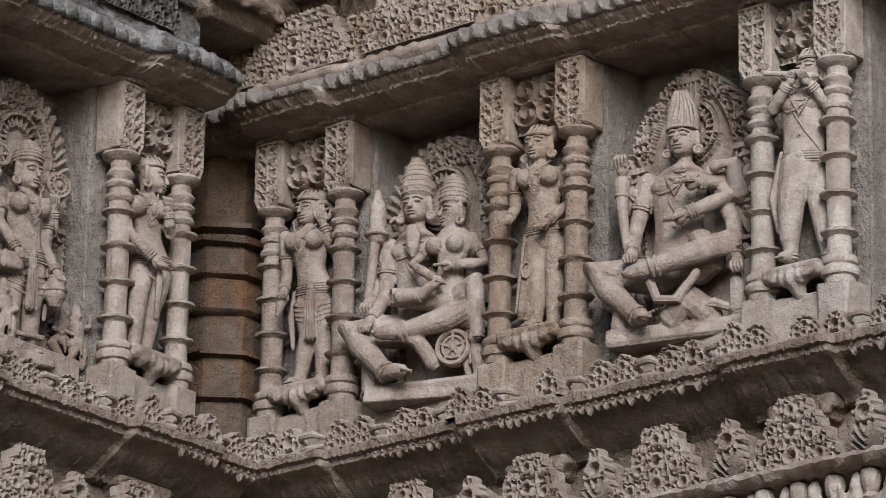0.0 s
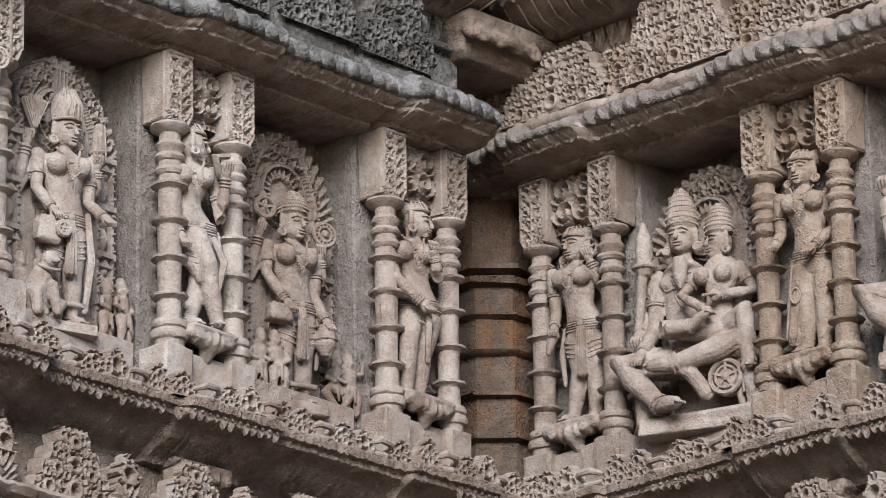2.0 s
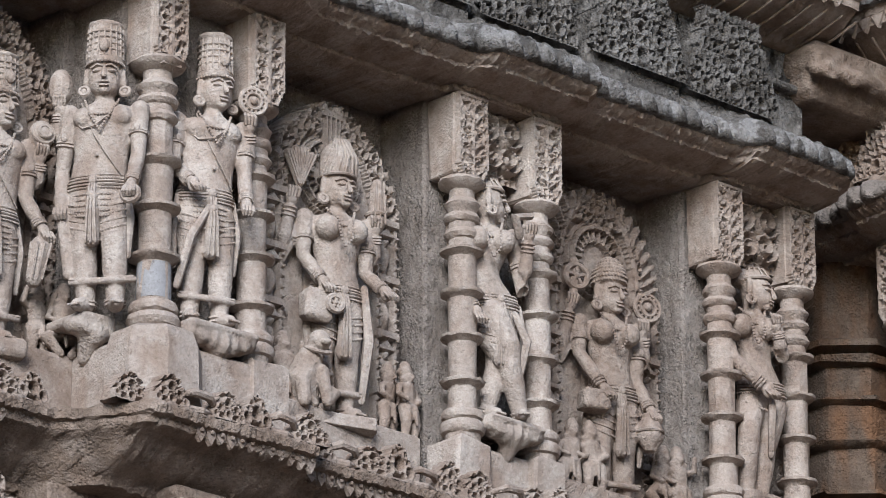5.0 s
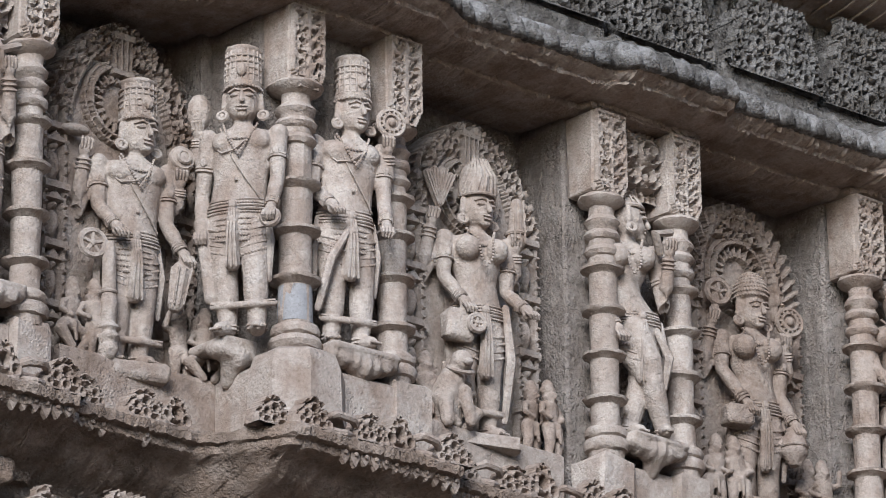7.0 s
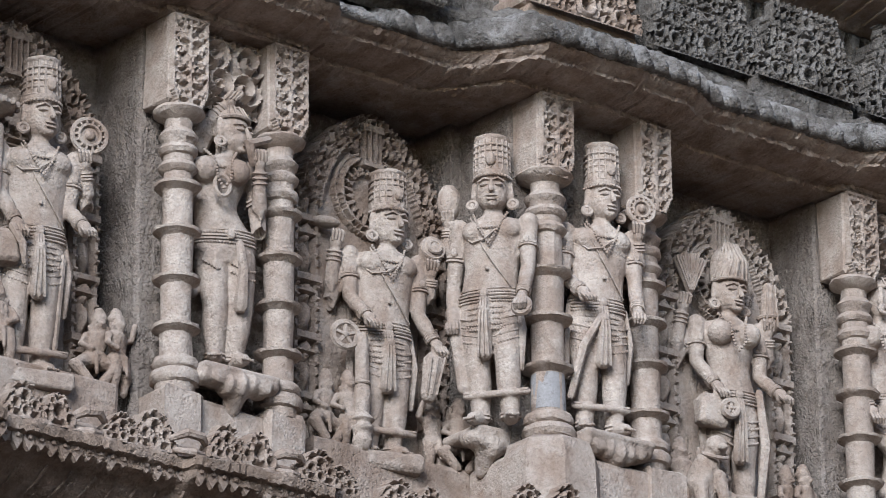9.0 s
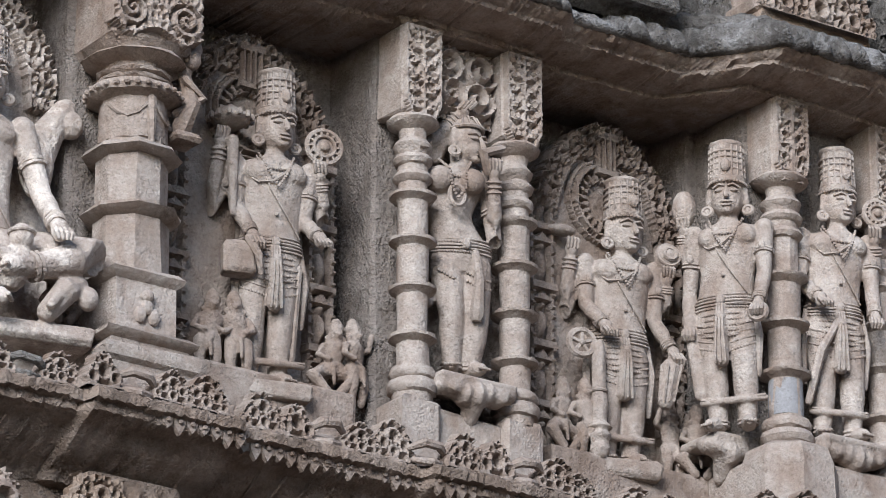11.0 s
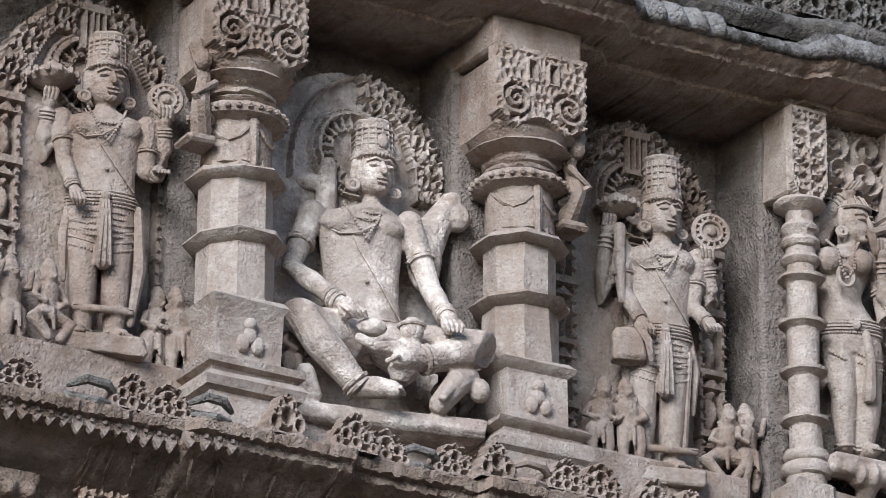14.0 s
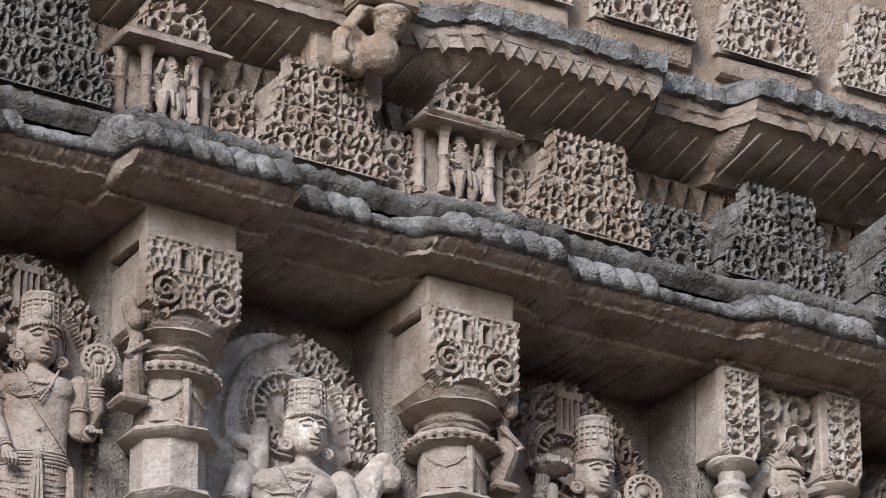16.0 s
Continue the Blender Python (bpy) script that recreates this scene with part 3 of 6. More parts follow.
# ---- large structure ----
def walls():
    s = Shape().box(-2, 9.55, 0.18 + 0.36, 1.6, -2.7, 9.5).box(9.5, 14.3, 0.36, 1.6, -2.7, 5.0)
    s.box(9.5, 12.93, 0.34, 1.5, 4.9, 9.5).box(12.9, 14.3, 0.8, 1.6, 4.9, 9.5)
    solid("wall_north", s, ROUGH, W1, "buff sandstone masonry wall of the stepwell", "wall", kind="structure")
    s = Shape().box(-0.02, 9.0, 0.36, 1.6, -2.7, 9.5).box(-0.8, 0.0, 0.62, 1.6, -2.7, 9.5)
    solid("wall_east", s, ROUGH, WR, "buff sandstone masonry wall of the stepwell", "wall", kind="structure")
    # below the cornice both walls stand forward, down to the ground
    s = Shape().box(-2, 9.42, 0.28, 0.8, -2.7, 4.95).box(9.3, 13.5, 0.1, 0.6, -2.7, 4.95)
    solid("wall_north_lower", s, BROWN, W1, "sandstone wall under the carved cornice", "wall", kind="structure")
    s = Shape().box(-0.5, 9.0, 0.1, 0.6, -2.7, 4.95)
    solid("wall_east_lower", s, BROWN, WR, "sandstone wall under the carved cornice", "wall", kind="structure")
    s = Shape().box(-30, 30, -30, 30, -3.0, -2.7)
    solid("ground", s, BROWN, Matrix(), "dusty stone floor of the stepwell", "ground", kind="structure")
    s = Shape().box(-9, -8, -8, 14, -2.7, 6).box(-9, 16, -9, -8, -2.7, 6)
    solid("wall_south", s, STONE, Matrix(), "plain sandstone wall across the stepwell", "wall", kind="structure")


walls()


def ease(x, rows):
    return np.interp(x, [r[0] for r in rows], [r[1] for r in rows])


def bumps(x, centres, half, amount, soft=0.06):
    """Steps forward at each pilaster."""
    return sum(amount * np.clip((half + soft - np.abs(x - c)) / soft, 0, 1) for c in centres)


N_PIL = (6.19, 7.19, 8.45, 11.26, 12.62)
R_PIL = (0.26, 1.6, 3.0)
back = lambda x: ease(x, [(9.24, -0.18), (9.44, 0.0)])
lip_n = lambda x: back(x) + bumps(x, N_PIL[1:], 0.24, 0.07) + bumps(x, (6.13,), 0.29, 0.12, 0.02) + ease(x, [(9.3, 0), (9.45, 0.08), (10.1, 0.08), (10.25, 0)])
lip_r = lambda x: bumps(x, R_PIL, 0.24, 0.07)


def eaves(W, x0, x1, lip, name, seed):
    g = np.random.default_rng(seed)
    xs = np.arange(x0, x1 + 0.001, 0.0095)
    wob = np.convolve(g.normal(0, 1, len(xs) + 40), np.ones(41) / 41, "valid")[: len(xs)] * 0.035
    out = np.array([float(lip(x)) for x in xs]) + wob
    s = Shape()
    s.sweep(list(zip(xs, out)), [(-0.62, 6.93), (-0.62, 6.80), (-0.05, 6.775), (0.0, 6.785), (0.005, 6.80), (0.09, 6.805), (0.16, 6.82), (0.165, 6.833), (0.2, 6.845), (0.215, 6.86), (0.205, 6.885), (-0.1, 6.93)], 0.003)
    ob = solid(name, s, STONE, W, "projecting stone eave with a dark soffit", "eave", kind="structure")
    # ribbed roofing along the lip, in two courses
    top, course = Shape(), Shape()
    pitch = 0.082
    rib = (0.5 + 0.5 * np.sin(2 * math.pi * xs / pitch + 0.8 * np.sin(xs * 3.1))) ** 0.8
    lost = np.convolve((g.random(len(xs) + 30) < 0.004).astype(float), np.ones(31), "valid")[: len(xs)].clip(0, 1)
    rib = rib * (1 - 0.75 * lost)
    rows = []
    for x, o, r in zip(xs, out, rib):
        rows.append([(x - 0.011 * k, -(o + q + (0.024 * r if k else 0)), z + w * r) for k, (q, z, w) in enumerate(((0.205, 6.862, 0.0), (0.226, 6.862, 0.004), (0.238, 6.872, 0.02), (0.234, 6.886, 0.034), (0.215, 6.902, 0.04), (0.16, 6.93, 0.04), (0.07, 6.966, 0.03), (0.0, 6.99, 0.01)))])
    n = len(rows[0])
    v = np.array(rows).reshape(-1, 3)
    top.add(v + g.normal(0, 0.0014, v.shape), [(k * n + i, (k + 1) * n + i, (k + 1) * n + i + 1, k * n + i + 1) for k in range(len(xs) - 1) for i in range(n - 1)])
    part("roof_tiles", top, LICHEN if W is W1 else ROUGH, ob, "lichen-grey ribbed stone tile edge" if W is W1 else "broken buff stone tile edge", "soft")
    rows = []
    for x, o, r in zip(xs, out, np.roll(rib, 3)):
        rows.append([(x, -(o * 0.55 + q), z + w * r) for q, z, w in ((0.085, 6.955, 0.0), (0.13, 6.985, 0.004), (0.136, 7.005, 0.01), (0.11, 7.03, 0.014), (0.0, 7.045, 0.01), (-0.2, 7.05, 0.0))])
    n = len(rows[0])
    v = np.array(rows).reshape(-1, 3)
    course.add(v + g.normal(0, 0.0014, v.shape), [(k * n + i, (k + 1) * n + i, (k + 1) * n + i + 1, k * n + i + 1) for k in range(len(xs) - 1) for i in range(n - 1)])
    part("upper_tiles", course, CRUST if W is W1 else STONE, ob, "weathered upper course of stone tiles", "soft")
    return ob


eave_n = eaves(W1, 3.5, 12.93, lip_n, "eave_north", 3)
eave_r = eaves(WR, -0.75, 5.2, lip_r, "eave_east", 5)

lipc_n = lambda x: back(x) + bumps(x, N_PIL, 0.27, 0.05, 0.02) + ease(x, [(9.3, 0), (9.42, 0.1), (10.15, 0.1), (10.2, 0)])
lipc_r = lambda x: bumps(x, R_PIL, 0.27, 0.05, 0.02)


def crest(seed, kind, mat):
    """A piece of the pierced cresting, 0.14 m wide, foot at z 0."""
    s = Shape()

    def lace(X, Z):
        x = np.abs(X)
        edge = 0.034 + 0.078 * np.cos(np.clip(x / 0.078, 0, 1) * math.pi / 2) ** (0.8 if kind == 0 else 1.5) + 0.006 * np.cos(x * 190 + seed)
        h = 0.4 + 0.15 * np.sin(X * 260 + seed) * np.sin(Z * 240)
        for cx, cz, r in ((0.0, 0.066, 0.02), (0.036, 0.044, 0.017), (0.0, 0.024, 0.016), (0.061, 0.02, 0.012)) if kind == 0 else ((0.0, 0.05, 0.026), (0.044, 0.03, 0.02), (0.025, 0.078, 0.012)):
            q = loop(x, Z, cx, cz, r, 0.0075)
            h = np.where(q > -0.9, q, h)
        h = np.where(edge - Z < 0.009, 0.9, h)
        h = np.where(Z < 0.009, 1.0, h)
        return np.where((Z < edge) & (x < 0.073), np.maximum(h, 0), -1)

    if kind < 2:
        s.relief(-0.078, 0.078, 0.0, 0.14, 0.0, 0.045, lace, 0.005)
        s.box(-0.07, 0.07, 0.0, 0.05, 0.0, 0.05, 0.01, 0.003)
    else:  # a curled leaf with an open, shadowed mouth
        s.tube([(-0.07, -0.02, 0.045), (-0.03, -0.045, 0.062), (0.03, -0.045, 0.066), (0.075, -0.015, 0.05)], [0.01, 0.016, 0.016, 0.01], 8)
        s.tube([(-0.065, -0.02, 0.012), (0.0, -0.045, 0.006), (0.065, -0.02, 0.012)], [0.01, 0.014, 0.01], 8)
        s.box(-0.07, 0.07, 0.02, 0.06, 0.0, 0.05, 0.01, 0.003)
    return s.mesh("cresting", mat)


CREST, DARK_CREST = ([crest(k + 11, 0 if k < 3 else 1 if k < 5 else 2, m) for k in range(7)] for m in (STONE, SOOT))


def cornice(W, x0, x1, lip, name, seed):
    g = np.random.default_rng(seed)
    r = random.Random(seed)
    xs = np.arange(x0, x1 + 0.001, 0.0125)
    out = np.array([float(lip(x)) for x in xs]) + np.convolve(g.normal(0, 1, len(xs) + 20), np.ones(21) / 21, "valid")[: len(xs)] * 0.016
    s = Shape()
    s.sweep(list(zip(xs, out)), [(-0.35, 4.93), (-0.1, 4.945), (-0.08, 4.97), (-0.05, 4.985), (-0.01, 5.005), (0.04, 5.035), (0.085, 5.075), (0.12, 5.085), (0.155, 5.1), (0.16, 5.125), (0.185, 5.13), (0.19, 5.158), (0.182, 5.168), (-0.5, 5.172)], 0.003)
    ob = solid(name, s, BROWN, W, "long carved stone cornice with pierced cresting", "cornice", kind="structure")
    ribs = Shape()
    x = x0
    while x < x1:  # incised leaves on the underside
        o = float(lip(x))
        k = 0.02 * math.sin(x * 5)
        if W is W1 and x < 9.2 and math.sin(x * 3.3) > -0.3:
            ribs.tube([(x, -(o - 0.01), 5.006), (x + k, -(o + 0.04), 5.034), (x + 1.5 * k, -(o + 0.08), 5.068)], 0.006, 6)
        x += 0.085
    if ribs.n:
        tagged(part("leaf_ribs", ribs, BROWN, ob), kind="stuff")
    # pendant leaves under the lip, some broken away
    f = Shape()
    x = x0
    while x < x1:
        if math.sin(x * 2.3 + seed) + 0.4 * math.sin(x * 7.9) > -0.55 and r.random() < 0.93:
            y = -(float(lip(x)) + 0.158)
            w, d = 0.021, r.uniform(0.035, 0.06)
            f.add([(x - w, y, 5.128), (x + w, y, 5.128), (x + w * 0.8, y, 5.128 - d * 0.5), (x, y, 5.128 - d), (x - w * 0.8, y, 5.128 - d * 0.5),
                   (x - w, y + 0.025, 5.128), (x + w, y + 0.025, 5.128), (x + w * 0.8, y + 0.022, 5.128 - d * 0.5), (x, y + 0.018, 5.128 - d), (x - w * 0.8, y + 0.022, 5.128 - d * 0.5)],
                  [(0, 4, 3, 2, 1), (5, 6, 7, 8, 9), (0, 1, 6, 5), (1, 2, 7, 6), (2, 3, 8, 7), (3, 4, 9, 8), (4, 0, 5, 9)])
            f.ball((x, y - 0.004, 5.118), (0.009, 0.008, 0.009), 6)
        x += 0.044
    tagged(part("fringe", f, STONE, ob, "row of small hanging stone leaves"), kind="stuff")
    x, k = x0 + 0.07, 0
    while x < x1:
        kind = (0, 1, 5, 2, 3, 6)[k % 6] if r.random() < 0.9 else None
        k += 1
        if kind is not None:
            c = new("cresting", (DARK_CREST if W is W1 and x < 7.0 and k % 3 == 0 else CREST)[kind])
            c.parent = ob
            c.matrix_basis = Matrix.Translation((x, -(float(lip(x)) + 0.135), 5.168)) @ Matrix.Rotation(r.uniform(-0.06, 0.06), 4, "Y") @ Matrix.Diagonal((r.uniform(0.9, 1.08) * r.choice((-1, 1)), 1, r.uniform(0.85, 1.25), 1))
        x += 0.122
    return ob


def corbel(W, x, y):
    s = Shape().box(-0.17, 0.17, -0.06, 0.25, 0.1, 0.15, 0.012, 0.004).box(-0.14, 0.14, -0.035, 0.25, 0.05, 0.1, 0.012, 0.004).box(-0.1, 0.1, -0.01, 0.25, -0.05, 0.05, 0.012, 0.004)
    for k in range(5):
        s.ball((-0.13 + 0.065 * k, -0.05, 0.085), (0.026, 0.03, 0.026), 8)
    carve("corbel", s, BROWN, W, (x, y, 4.83), "stepped brown corbel under the cornice", "corbels under the cornice", 0.011, "corbel")


for x in N_PIL[3:]:
    corbel(W1, x, 0.03)
for x in (5.35, 6.19, 7.19, 8.45):
    corbel(W2, x, 0.03)
corbel(W1, 9.85, -0.04)
for x in R_PIL:
    corbel(WR, x, 0.03)

cornice(W1, 4.2, 13.22, lipc_n, "cornice_north", 2)
cornice(WR, -0.2, 5.0, lipc_r, "cornice_east", 4)


# ---- pilasters with twin columns ----
def column(cx, cy, z0=5.44, z1=6.43, r=0.05, rings=(5.68, 5.85, 6.02, 6.18)):
    p = [(r * 1.25, z0), (r * 1.3, z0 + 0.03), (r * 1.55, z0 + 0.036), (r * 1.66, z0 + 0.055), (r * 1.55, z0 + 0.074), (r * 1.3, z0 + 0.08), (r * 1.5, z0 + 0.088), (r * 1.55, z0 + 0.104), (r * 1.4, z0 + 0.12), (r * 1.06, z0 + 0.126)]
    for z in rings:
        p += [(r * 1.02, z - 0.022), (r * 1.22, z - 0.014), (r * 1.55, z - 0.006), (r * 1.6, z + 0.004), (r * 1.2, z + 0.01), (r * 0.98, z + 0.016)]
    z = z1 - 0.17
    p += [(r * 0.96, z - 0.05), (r * 1.15, z - 0.045), (r * 1.3, z - 0.03), (r * 1.15, z - 0.014), (r * 1.0, z - 0.01), (r * 1.0, z + 0.012), (r * 1.2, z + 0.018), (r * 1.32, z + 0.032), (r * 1.2, z + 0.046), (r * 0.95, z + 0.05), (r * 1.05, z + 0.065), (r * 1.2, z + 0.072), (r * 1.3, z + 0.085), (r * 1.1, z + 0.098), (r * 0.9, z + 0.11), (r * 0.92, z + 0.14), (r * 1.6, z + 0.158), (r * 1.75, z + 0.17), (r * 1.6, z + 0.182)]
    return Shape().lathe(cx, cy, p, 18)


def leafy(cx, z0, z1, w, seed):
    """Pierced leaf ornament of a capital face: a stem with paired drilled leaves, drawn to a point at the foot."""
    def fn(X, Z):
        t = (Z - z0) / (z1 - z0)
        x = np.abs(X - cx)
        half = w / 2 * np.clip(0.55 + t * 2.2, 0, 1)
        ph = (t * 6.5 - x / w * 2.4) % 1.0
        leaf = np.clip(1.2 - np.abs(ph - 0.5) * 2.6, 0, 1)
        hole = (np.hypot((x - w * 0.2) / 0.9, ((t * 6.5 - x / w * 2.4 + 0.5) % 1 - 0.5) * (z1 - z0) / 6.5) < 0.0125)
        h = 0.45 + 0.35 * leaf + 0.25 * cells(X, Z, seed, 0.02, cx)
        h = np.where(cells(X, Z, seed + 5, 0.026, cx) < 0.18, 0.0, h)
        h = np.where(hole, -0.3, h)
        h = np.where(x < 0.007, 0.9, h)
        h = np.where(x > half - 0.014, 0.9, h)
        h = np.where((Z > z1 - 0.016), 0.95, h)
        return np.where((x < half) & (Z < z1 - 0.002), np.maximum(h, 0), -1)
    return fn


def vines(cx, z0, z1, w, seed):
    """Scrolling tendrils carved between two capitals."""
    def fn(X, Z):
        h = 0.15 + 0.3 * cells(X, Z, seed, 0.03, cx)
        for k, (dx, dz) in enumerate(((-0.26, 0.72), (0.26, 0.72), (-0.2, 0.34), (0.2, 0.34))):
            h = np.maximum(h, scroll(X, Z, cx + dx * w, z0 + dz * (z1 - z0), w * 0.27, 2.0, 1 if dx > 0 else -1))
        return np.where(np.abs(X - cx) < w / 2, h, -1)
    return fn


def scrolls(x0, x1, y, z, seed):
    """A worn leafy bracket: a flat top over rolled lumps that draw together below."""
    g = random.Random(seed)
    s = Shape().box(x0, x1, y - 0.045, y + 0.16, z, z + 0.032, 0.012, 0.004)
    c, w = (x0 + x1) / 2, x1 - x0
    for k in range(7):
        t = (k - 3) / 3.2
        s.ball((c + t * w * 0.46, y - 0.01 + 0.02 * abs(t), z - 0.008 - 0.02 * (1 - abs(t)) + g.uniform(-0.008, 0.008)), (0.034, 0.05, 0.03 + 0.018 * (1 - abs(t))), 8)
    for e in (-1, 1):
        s.ring((c + e * w * 0.3, y - 0.035, z - 0.02), 0.018, 0.018, 0.009, 10, 90)
    s.tube([(c, y, z - 0.03), (c + 0.01, y + 0.05, z - 0.11)], [0.05, 0.025], 8)
    return s


def pilaster(W, xl, xr, label, mat, base=5.52, right_return=False, stand=True, foot=5.16, cap=(6.44, 6.775)):
    """A pier with twin ringed columns, carved capitals, pedestal and a bracket for a figure."""
    cx = (xl + xr) / 2
    ob = thing("carved_pilaster", label, "pilaster", W, (cx, 0, foot), "pilasters of the niche walls")
    dx = lambda q: q - cx
    a, b, o = xl - cx, xr - cx, -foot
    s = Shape().box(a - 0.09, b + 0.09, 0.1, 0.4, 0.0, 6.80 + o, 0.012, 0.004)
    part("pier", s, ROUGH, ob, "rough pitted stone pier")
    for q in (a, b):
        part("pedestal", Shape().box(q - 0.078, q + 0.078, -0.07, 0.1, 0.0, 5.455 + o, 0.012, 0.005), mat, ob)
    part("dado", Shape().box(a + 0.07, b - 0.07, -0.035, 0.1, 0.0, 5.44 + o, 0.01, 0.005), mat, ob)
    for q in (a, b):
        c = column(q, -0.005, 5.445 + o, cap[0] + o, 0.051, [z + o for z in (5.675, 5.845, 6.015, 6.175)])
        part("column", c, mat, ob)
        capital = part("capital", Shape().box(q - 0.078, q + 0.078, -0.055, 0.09, cap[0] + 0.02 + o, cap[1] + o, 0.008, 0.003), mat, ob)
        s = Shape().relief(q - 0.075, q + 0.075, cap[0] + o - 0.01, cap[1] + o, -0.05, 0.028, leafy(q, cap[0] + o - 0.01, cap[1] + o, 0.15, int(xl * 10)), 0.005)
        part("leaf_panel", s, mat, capital, "panel drilled with pierced leaves")
    if b - a > 0.26:
        w = b - a - 0.15
        s = Shape().relief(cx - cx - w / 2, w / 2, 6.50 + o, cap[1] + o, 0.04, 0.07, vines(0.0, 6.5 + o, cap[1] + o, w, 9), 0.006)
        part("tendril_carving", s, mat, ob, "curling carved tendrils")
    s = Shape().box(a - 0.088, b + 0.088, -0.062, 0.2, cap[1] + 0.002 + o, cap[1] + 0.03 + o, 0.008, 0.003)
    part("abacus", s, STONE, ob)
    if stand:
        welded("bracket", scrolls(a + 0.05, b - 0.05, -0.06, 5.53 + o, int(xl * 7)), mat, ob, "scrolled bracket under the figure")
    return ob


pilaster(W1, 12.40, 12.80, "sandstone pilaster with two ringed columns beside the corner", STONE)
pilaster(W1, 11.07, 11.44, "pale sandstone pilaster with two ringed columns and pitted side", PALE)
pilaster(W2, 8.235, 8.645, "pale sandstone pilaster with twin columns round a dancer", PALE)
pilaster(WR, 0.05, 0.475, "sandstone pilaster with twin columns next to the dark corner", STONE)
pilaster(WR, 1.385, 1.81, "yellowish sandstone pilaster with twin columns and clean capital", WARM)
pilaster(WR, 2.81, 3.2, "pale sandstone pilaster with twin columns and flute player", PALE)


def corner_pilaster():
    """The pier at the outward corner: one column at the corner, one on the front."""
    foot = 5.16
    ob = thing("corner_pilaster", "pale projecting corner pilaster with a repaired grey shaft", "pilaster", W1, (9.64, 0, foot), "pilasters of the niche walls")
    o = -foot
    part("pier", Shape().box(-0.09, 0.53, 0.06, 0.6, 0, 6.80 + o, 0.012, 0.004), ROUGH, ob, "rough pitted stone pier")
    part("dado", Shape().box(-0.06, 0.5, -0.09, 0.3, 0, 5.48 + o, 0.012, 0.005), PALE, ob)
    part("side_dado", Shape().box(-0.15, 0.06, 0.03, 0.5, 0, 5.47 + o, 0.012, 0.005), PALE, ob)
    part("pedestal", Shape().box(0.36, 0.52, -0.11, 0.1, 0, 5.5 + o, 0.01, 0.005), PALE, ob)
    s = Shape()
    s.lathe(0.0, -0.02, [(0.175, 0.1), (0.17, 5.44 + o), (0.15, 5.5 + o), (0.11, 5.52 + o)], 8, radians(22.5))
    part("pedestal", s, PALE, ob)
    c = column(0.0, -0.01, 5.5 + o, 6.5 + o, 0.057, [z + o for z in (5.79, 5.97, 6.14)])
    part("column", c, PALE, ob)
    s = Shape().lathe(0.0, -0.01, [(0.061, 5.636 + o), (0.0605, 5.7 + o), (0.059, 5.765 + o)], 18, 0, 0.0)
    part("repair_drum", s, GREY, ob, "smooth grey replacement piece of shaft")
    part("column", column(0.44, 0.0, 5.5 + o, 6.46 + o, 0.052, [z + o for z in (5.72, 5.9, 6.06, 6.2)]), PALE, ob)
    for q, z0 in ((0.0, 6.5), (0.44, 6.48)):
        capital = part("capital", Shape().box(q - 0.078, q + 0.078, -0.07, 0.1, z0 + o, 6.79 + o, 0.008, 0.003), PALE, ob)
        s = Shape().relief(q - 0.075, q + 0.075, z0 + o - 0.02, 6.79 + o, -0.065, 0.028, leafy(q, z0 + o - 0.02, 6.79 + o, 0.15, 4), 0.0055)
        part("leaf_panel", s, PALE, capital, "panel drilled with pierced leaves")
    for x0, x1, y in ((0.08, 0.38, -0.1), (-0.24, -0.08, 0.1)):
        welded("bracket", scrolls(x0, x1, y + 0.02, 5.545 + o, int(x0 * 50)), PALE, ob, "scrolled bracket under a figure")


corner_pilaster()


